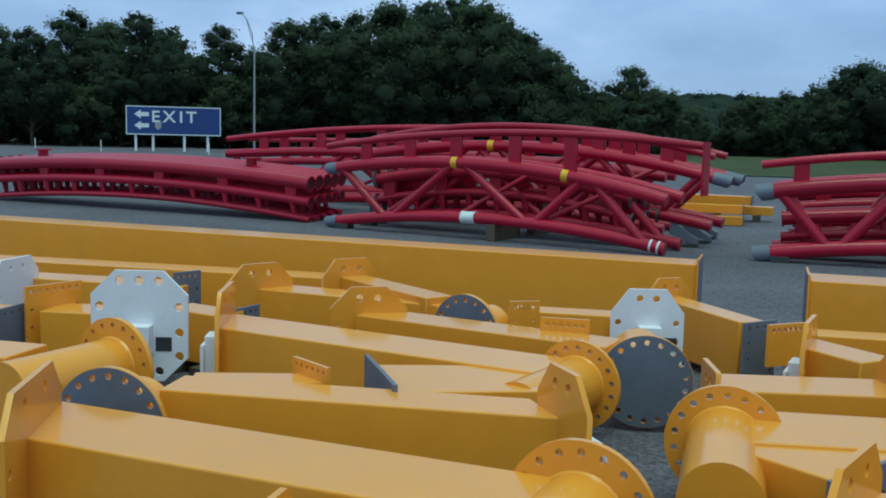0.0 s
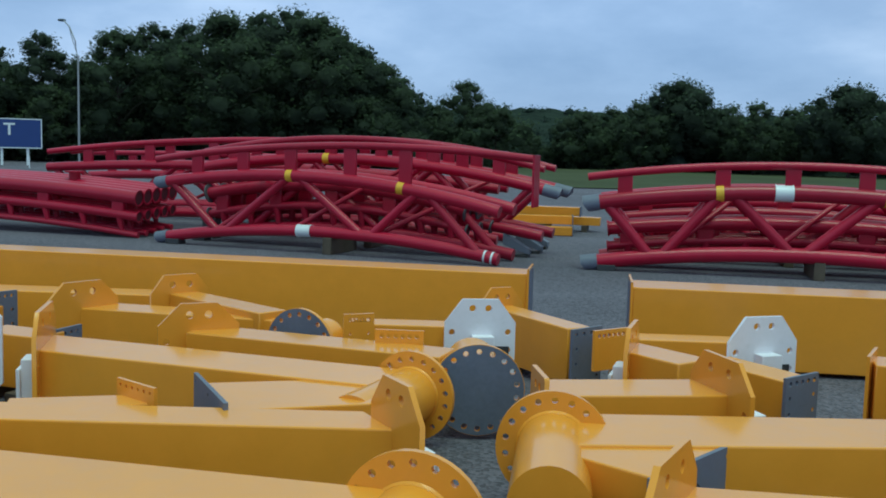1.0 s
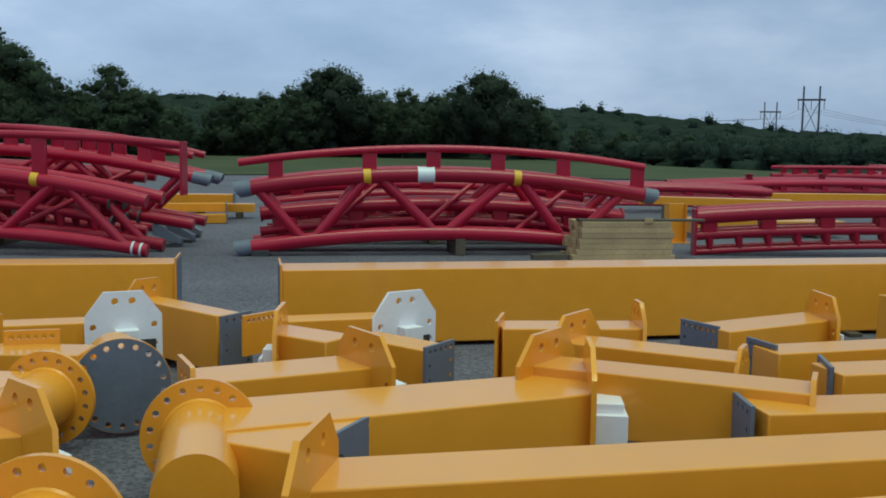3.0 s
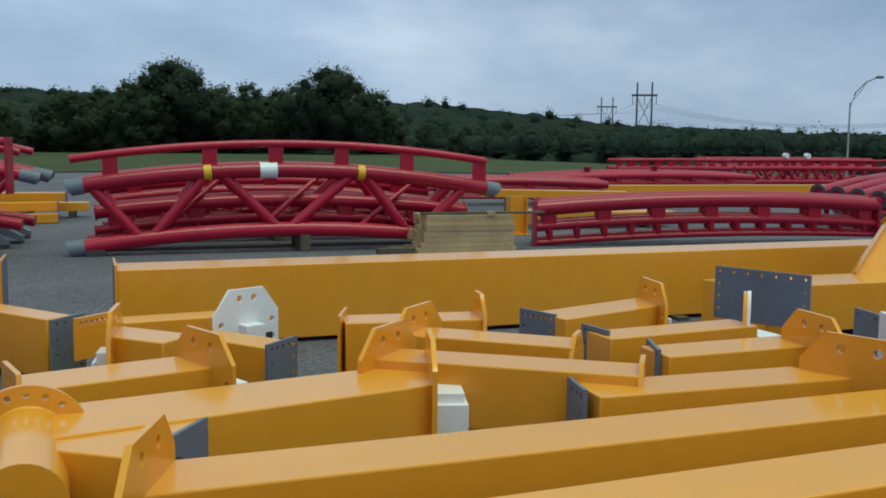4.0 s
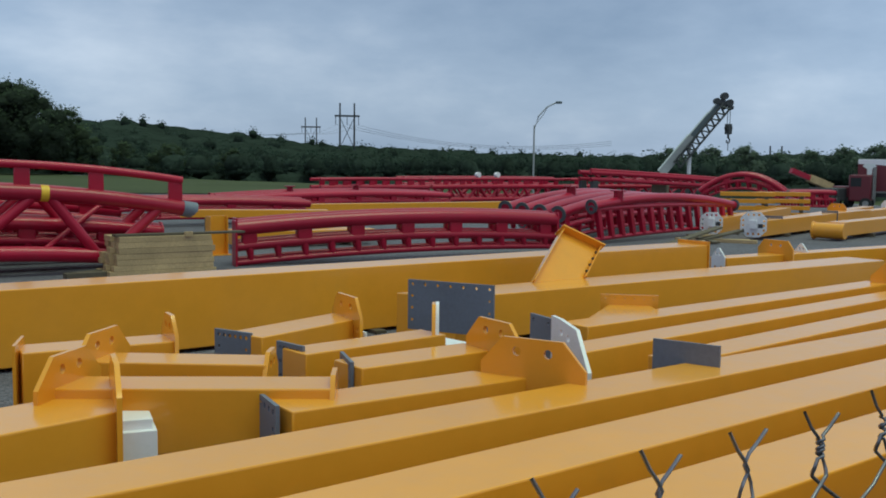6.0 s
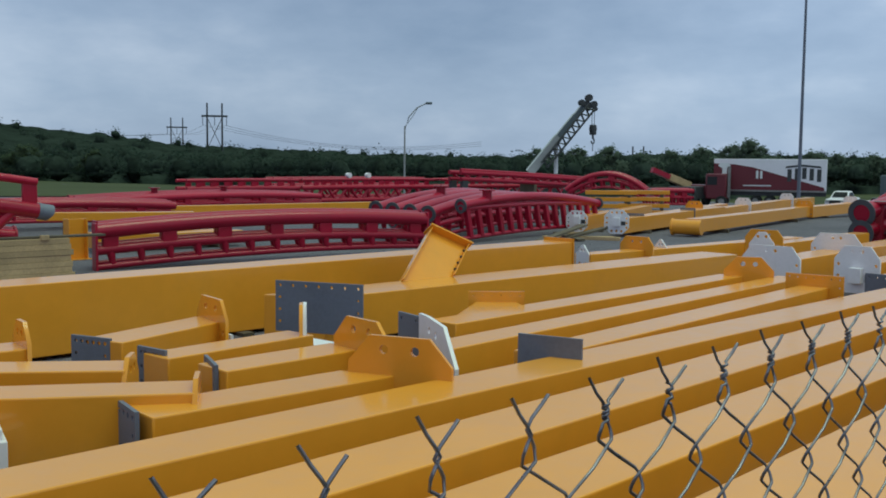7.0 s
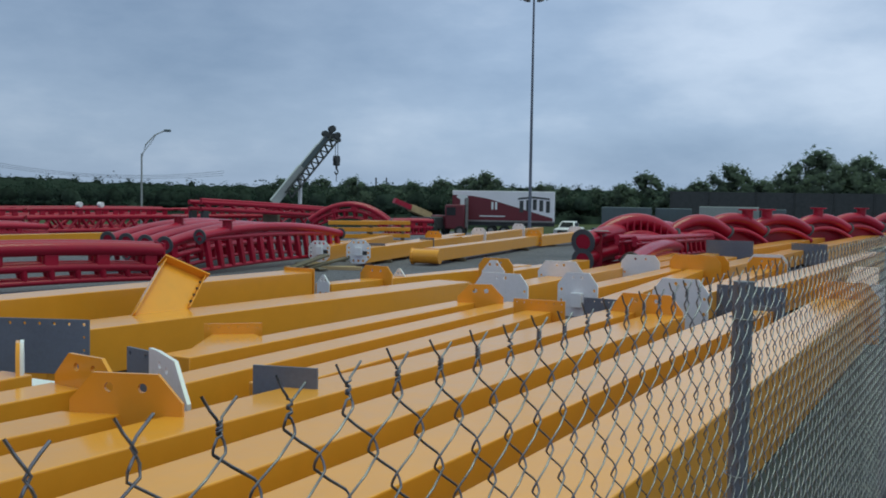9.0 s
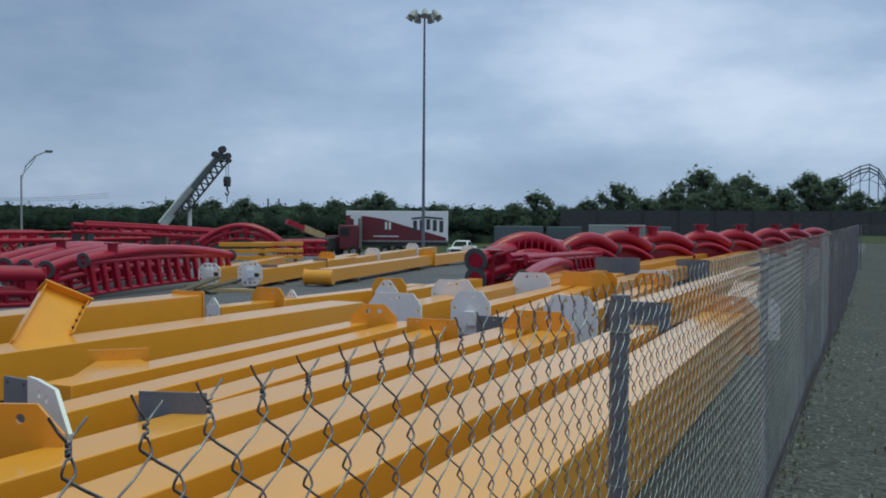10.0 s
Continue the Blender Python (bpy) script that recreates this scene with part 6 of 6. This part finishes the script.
    part("hook_block", bm, DARKSTEEL, ob)
    bm = fresh()
    box(bm, -2.4, 1.4, -1.2, 1.2, 1.1, 2.2, 0.1)
    part("turret", bm, CRANE_PALE, ob, "pale turntable housing")
    bm = fresh()
    box(bm, -4.5, 4.0, -1.3, 1.3, 0.5, 1.1, 0.1)
    part("carrier", bm, DARKSTEEL, ob, "dark carrier chassis")
    for k in range(4):
        bm = fresh()
        tube(bm, [(-3.6 + 2.2 * k, -1.35, 0.5), (-3.6 + 2.2 * k, 1.35, 0.5)], 0.5, 16)
        part("wheel", bm, TYRE, ob)


crane()


# ---- lorry, pickup and sheds ----
def lorry():
    a, b = Vector(polar(60.6, 85)), Vector(polar(66.95, 84.5))
    d = b - a
    m = Matrix.Translation(a) @ Matrix.Rotation(math.atan2(d.y, d.x), 4, "Z") @ Matrix.Scale(0.89, 4)
    W = d.length / 0.89
    ob = thing("lorry", "maroon lorry with a white and maroon box trailer", "truck", m)
    z0, z1 = 1.5, 4.3
    y0, y1 = -1.25, 1.25
    x0 = 0.9
    bm = fresh()
    box(bm, x0, W, y0, y1, z0, z1, 0.04)
    body = part("box_body", bm, WHITE, ob)
    f = y0 - 0.012
    flat = Matrix.Rotation(radians(-90), 4, "Z")

    def decal(name, pts, mat, lift=0.0, label=""):
        bm = fresh()
        plate(bm, pts, [], 0.008, Matrix.Translation((0, f + 0.004 - lift, 0)) @ flat)
        return part(name, bm, mat, body, label)

    decal("lower_panel", [(x0, z0 + 0.02), (W - 0.15, z0 + 0.02), (W - 0.2, z0 + 0.3), (x0 + 3.4, z1 - 0.75), (x0 + 1.9, z1 - 0.5), (x0, z1 - 0.42)], MAROON, 0, "maroon swoosh panel")
    decal("emblem", [(x0 + 0.35, z1 - 0.62), (x0 + 0.55, z1 - 0.4), (x0 + 1.3, z1 - 0.4), (x0 + 1.5, z1 - 0.62), (x0 + 1.15, z1 - 0.85), (x0 + 1.15, z1 - 1.5), (x0 + 0.75, z1 - 1.5), (x0 + 0.75, z1 - 0.85)], SIGN_WHITE, 0.01, "plain pale emblem shape")
    for q in (0.0, 0.5):
        decal("bar", [(x0 + 3.7 + q * 0.7, z1 - 1.75), (x0 + 3.9 + q * 0.7, z1 - 1.75), (x0 + 3.9 + q * 0.7, z1 - 1.05), (x0 + 3.7 + q * 0.7, z1 - 1.05)], SIGN_WHITE, 0.01, "white bar")
    decal("bar", [(x0 + 2.6, z0 + 0.36), (x0 + 5.0, z0 + 0.36), (x0 + 5.0, z0 + 0.46), (x0 + 2.6, z0 + 0.46)], SIGN_WHITE, 0.01, "pale bar")
    for k in range(5):
        q = W - 3.3 + 0.62 * k
        decal("bar", [(q, z1 - 1.75 - 0.12 * abs(k - 2)), (q + 0.36, z1 - 1.75 - 0.12 * abs(k - 2)), (q + 0.36, z1 - 0.75 - 0.07 * abs(k - 2)), (q, z1 - 0.75 - 0.07 * abs(k - 2))], DARKSTEEL, 0.004, "dark bar")
    decal("arch", [(W - 3.5, z1 - 0.8), (W - 3.4, z1 - 0.62), (W - 2.0, z1 - 0.48), (W - 0.55, z1 - 0.62), (W - 0.45, z1 - 0.8), (W - 2.0, z1 - 0.66)], DARKSTEEL, 0.004, "dark arch shape")
    bm = fresh()
    box(bm, x0 + 0.3, W, y0 + 0.3, y1 - 0.3, 1.0, z0, 0.02)
    part("chassis", bm, DARKSTEEL, ob)
    bm = fresh()
    box(bm, x0, W, y0 - 0.03, y0 + 0.05, z0 - 0.14, z0, 0.01)
    part("side_rail", bm, GALV, ob, "bright side rail")
    # the tractor stands turned out beside the front of the trailer
    aside = Vector((1.55, -2.5, 0))
    bm = fresh()
    box(bm, -1.1, 0.7, y0 + 0.1, y1 - 0.1, 0.7, 2.95, 0.12)
    cab = part("cab", bm, MAROON, ob)
    cab.location = aside
    bm = fresh()
    box(bm, -2.9, -1.1, -0.85, 0.85, 0.7, 1.95, 0.15)
    part("bonnet", bm, MAROON, ob).location = aside
    bm = fresh()
    box(bm, -3.05, -2.9, -0.7, 0.7, 0.65, 1.85, 0.04)
    part("grille", bm, GALV, ob, "chrome grille").location = aside
    bm = fresh()
    box(bm, -0.95, -0.1, y0 + 0.085, y0 + 0.11, 1.95, 2.7, 0.0)
    part("side_window", bm, GLASS_DARK, cab)
    bm = fresh()
    box(bm, -1.12, -1.09, y0 + 0.3, y1 - 0.3, 2.0, 2.75, 0.0)
    part("windscreen", bm, GLASS_DARK, cab)
    for q in (-0.75, 0.75):
        bm = fresh()
        tube(bm, [(0.82, q, 0.9), (0.82, q, 3.6)], 0.09, 10)
        part("exhaust_stack", bm, GALV, ob, "chrome exhaust stack").location = aside
    bm = fresh()
    box(bm, -3.12, -2.98, -1.1, 1.1, 0.45, 0.75, 0.03)
    part("bumper", bm, GALV, ob, "chrome bumper").location = aside
    for x in (-2.3, 0.3, 4.6, 5.8, W - 3.6, W - 2.4):
        for s in (-1, 1):
            bm = fresh()
            tube(bm, [(x, s * 0.95, 0.5), (x, s * 1.25, 0.5)], 0.5, 18)
            wh = part("tyre", bm, TYRE, ob)
            if x < 2.0:
                wh.location = aside
            bm = fresh()
            tube(bm, [(x, s * 1.23, 0.5), (x, s * 1.262, 0.5)], 0.26, 14)
            part("rim", bm, GALV, wh)
    bm = fresh()
    box(bm, 1.6, 2.4, y0 - 0.1, y0 + 0.05, 0.45, 0.95, 0.03)
    part("side_tank", bm, GALV, ob)


lorry()


def pickup():
    x, y, z = polar(67.8, 92)
    ob = thing("pickup_truck", "white pickup truck parked on the yard beside the lorry", "pickup truck", Matrix.Translation((x, y, z)) @ Matrix.Rotation(radians(187), 4, "Z") @ Matrix.Scale(0.86, 4))

    def shell(name, profile, half, top_half, mat, parent, bevel):
        """A body pressed from a side profile, narrower towards its top."""
        zs = [q for _, q in profile]
        bm = fresh()
        rows = []
        for s in (-1, 1):
            rows.append([bm.verts.new((px, s * (half + (top_half - half) * (pz - min(zs)) / (max(zs) - min(zs))), pz)) for px, pz in profile])
        fs = [bm.faces.new(rows[0]), bm.faces.new(rows[1][::-1])]
        n = len(profile)
        fs += [bm.faces.new((rows[0][k], rows[1][k], rows[1][(k + 1) % n], rows[0][(k + 1) % n])) for k in range(n)]
        bmesh.ops.recalc_face_normals(bm, faces=bm.faces)
        bmesh.ops.bevel(bm, geom=bm.edges[:], offset=bevel, segments=2, affect="EDGES")
        return part(name, bm, mat, parent)

    body = shell("body", [(-2.7, 0.5), (2.75, 0.5), (2.8, 0.85), (2.65, 1.08), (1.2, 1.16), (-0.9, 1.18), (-2.7, 1.18)], 0.98, 0.92, WHITE, ob, 0.05)
    cab = shell("cab", [(-0.9, 1.16), (1.35, 1.16), (0.62, 1.82), (-0.65, 1.84)], 0.9, 0.70, WHITE, ob, 0.05)
    for s in (-1, 1):
        bm = fresh()
        vs = [bm.verts.new((px, s * (0.915 - 0.30 * (pz - 1.16)), pz)) for px, pz in ((-0.68, 1.24), (1.1, 1.24), (0.6, 1.7), (-0.58, 1.72))]
        bm.faces.new(vs)
        bmesh.ops.solidify(bm, geom=bm.faces[:], thickness=0.012)
        part("side_window", bm, GLASS_DARK, cab)
        bm = fresh()
        box(bm, 2.70, 2.80, s * 0.75 - 0.15, s * 0.75 + 0.15, 0.78, 0.98, 0.02)
        part("headlight", bm, SHEETMETAL, body, "clear headlight")
        for px in (-1.75, 1.75):
            bm = fresh()
            tube(bm, [(px, s * 0.74, 0.38), (px, s * 0.99, 0.38)], 0.38, 20)
            wh = part("tyre", bm, TYRE, ob)
            bm = fresh()
            tube(bm, [(px, s * 0.985, 0.38), (px, s * 1.0, 0.38)], 0.22, 16)
            part("rim", bm, GALV, wh)
    bm = fresh()
    vs = [bm.verts.new(q) for q in ((1.29, -0.74, 1.24), (1.29, 0.74, 1.24), (0.72, 0.62, 1.75), (0.72, -0.62, 1.75))]
    bm.faces.new(vs)
    bmesh.ops.solidify(bm, geom=bm.faces[:], thickness=0.012)
    part("windscreen", bm, GLASS_DARK, cab)
    bm = fresh()
    box(bm, 2.72, 2.83, -0.55, 0.55, 0.62, 0.98, 0.02)
    part("grille", bm, DARKSTEEL, body, "dark grille")


pickup()


def shed(az0, az1, d, top, mat, name, label, cat):
    a, b = Vector(polar(az0, d)), Vector(polar(az1, d))
    dd = b - a
    z = min(a.z, b.z)
    ob = thing(name, label, cat, Matrix.Translation((a.x, a.y, z)) @ Matrix.Rotation(math.atan2(dd.y, dd.x), 4, "Z"))
    h = 1.92 + d * math.tan(radians(top)) - z
    bm = fresh()
    box(bm, 0, dd.length, 0, 3.0, 0.35, h, 0.04)
    part("body", bm, mat, ob)
    for k in range(int(dd.length / 0.6)):
        bm = fresh()
        box(bm, 0.6 * k + 0.25, 0.6 * k + 0.33, -0.04, 0.0, 0.45, h - 0.1)
        part("rib", bm, mat, ob)
    for f in (0.1, 0.9):
        bm = fresh()
        tube(bm, [(dd.length * f, 0.3, 0.35), (dd.length * f, 2.7, 0.35)], 0.35, 12)
        part("wheels", bm, TYRE, ob)
    return ob


shed(69.6, 72.4, 120, -0.44, DULL_SHEET, "box_trailer", "grey ribbed box trailer parked at the yard's edge", "trailer")
shed(72.6, 74.6, 124, -0.46, DULL_SHEET, "box_trailer", "grey ribbed box trailer parked at the yard's edge", "trailer")
shed(75.0, 78.2, 122, -0.32, CRANE_GREY, "box_trailer", "white box trailer parked at the yard's edge", "trailer")
shed(78.3, 79.6, 118, -0.42, DULL_SHEET, "box_trailer", "small grey trailer parked at the yard's edge", "trailer")


def screen_fence():
    """A dark screened fence along the far side."""
    ob = thing("screen_fence", "long dark screened fence along the far edge of the yard", "fence")
    pts = [Vector(polar(a, 138)) for a in (73.4, 75.5, 78, 80, 82, 84, 86, 88, 90, 93)]
    for a, b in zip(pts, pts[1:]):
        d = b - a
        m = Matrix.Translation(a) @ Matrix.Rotation(math.atan2(d.y, d.x), 4, "Z")
        bm = fresh()
        box(bm, 0, d.length, 0, 0.06, -0.3, 3.15 - a.z, 0, m)
        part("screen", bm, DARKSTEEL, ob)
        bm = fresh()
        tube(bm, [m @ Vector((0, -0.1, 0)), m @ Vector((0, -0.1, 3.25 - a.z))], 0.08, 8)
        part("post", bm, DARKSTEEL, ob)


screen_fence()


def loader_boom():
    """The orange and white boom of a telescopic handler between the track sections."""
    a, b = Vector((*polar(57.7, 80)[:2], 1.55)), Vector((*polar(59.75, 82)[:2], 0.3))
    ob = thing("telehandler", "telescopic handler with a lowered orange and cream boom", "telehandler", Matrix.Translation((b.x, b.y, ground_z(b.x, b.y))))
    inv = ob.matrix_world.inverted()
    a, b = inv @ a, inv @ b
    d = (b - a).normalized()
    m = Matrix.Translation(a) @ d.to_track_quat("X", "Z").to_matrix().to_4x4()
    n = (b - a).length
    bm = fresh()
    box(bm, 0, n * 0.5, -0.2, 0.2, -0.2, 0.2, 0.02, m)
    part("inner_boom", bm, RED, ob, "dull orange inner boom")
    bm = fresh()
    box(bm, n * 0.45, n, -0.28, 0.28, -0.28, 0.28, 0.02, m)
    part("outer_boom", bm, LUMBER, ob, "cream outer boom")
    bm = fresh()
    box(bm, -1.6, 1.4, -1.0, 1.0, 0.5, 1.5, 0.1)
    part("body", bm, DARKSTEEL, ob)
    for x in (-1.1, 1.0):
        for s in (-1, 1):
            bm = fresh()
            tube(bm, [(x, s * 0.8, 0.5), (x, s * 1.15, 0.5)], 0.5, 16)
            part("tyre", bm, TYRE, ob)


loader_boom()


def far_coaster():
    """Steel lattice and track of a ride above the trees."""
    x, y, z = polar(89.3, 230)
    ob = thing("coaster_structure", "distant grey steel coaster structure rising above the trees", "roller coaster", Matrix.Translation((x, y, z)) @ Matrix.Rotation(radians(-89.4), 4, "Z"))
    tops = [(-6.5, 10.2), (-5, 11.2), (-3.2, 11.6), (-1.5, 12.6), (0.4, 13.6), (2.2, 14.0), (4.0, 13.0), (5.5, 10.5), (7.5, 9.0)]
    for k, (px, h) in enumerate(tops):
        bm = fresh()
        tube(bm, [(px, 0, 0), (px, 0, h)], 0.10, 6)
        tube(bm, [(px, 2.2, 0), (px, 2.2, h - 0.6)], 0.10, 6)
        part("column", bm, DULL_SHEET, ob)
    for y0, q in ((0, 0.0), (2.2, -0.6)):
        for dz in (0, 0.8):
            bm = fresh()
            tube(bm, [(a, y0, h + q - dz) for a, h in tops], 0.15, 6)
            part("track", bm, DULL_SHEET, ob)
    for (a, h), (b, g) in zip(tops, tops[1:]):
        bm = fresh()
        tube(bm, [(a, 0, h - 3.2), (b, 0, g - 0.8)], 0.07, 5)
        tube(bm, [(a, 0, h - 3.2), (b, 0, g - 3.2)], 0.07, 5)
        part("brace", bm, DULL_SHEET, ob)


far_coaster()
# two far poles over the trees and short posts by the sign
for a, e in ((56.6, 1.05), (57.2, 1.05)):
    x, y, z = polar(a, 190)
    bm = fresh()
    tube(bm, [(x, y, z), (x, y, 1.92 + 190 * math.tan(radians(e)))], 0.16, 6)
    tagged(part("utility_pole", bm, DARKSTEEL, None), "thin dark utility pole above the trees", "pole", "utility poles")
for a, d in ((-35.2, 74), (-29.5, 70), (-38.5, 78), (-41, 80), (-45, 82)):
    x, y, z = polar(a, d)
    bm = fresh()
    tube(bm, [(x, y, z - 0.1), (x, y, z + 0.8)], 0.035, 8)
    tagged(part("marker_post", bm, SIGN_WHITE, None), "short pale marker post beside the road", "post", "marker posts")
# white hubs on the far track sections
for a in (40.4, 41.5):
    x, y, z = polar(a, 46)
    ob = thing("white_hub", "round white capped hub standing on a far track section", "hub", Matrix.Translation((x, y, 0)))
    bm = fresh()
    tube(bm, [(0, 0, 0.0), (0, 0, 1.2)], 0.06, 8)
    part("stem", bm, RED, ob)
    bm = fresh()
    tube(bm, [(0.0, -0.1, 1.32), (0.0, 0.1, 1.32)], 0.12, 20)
    part("disc", bm, WHITE, ob)
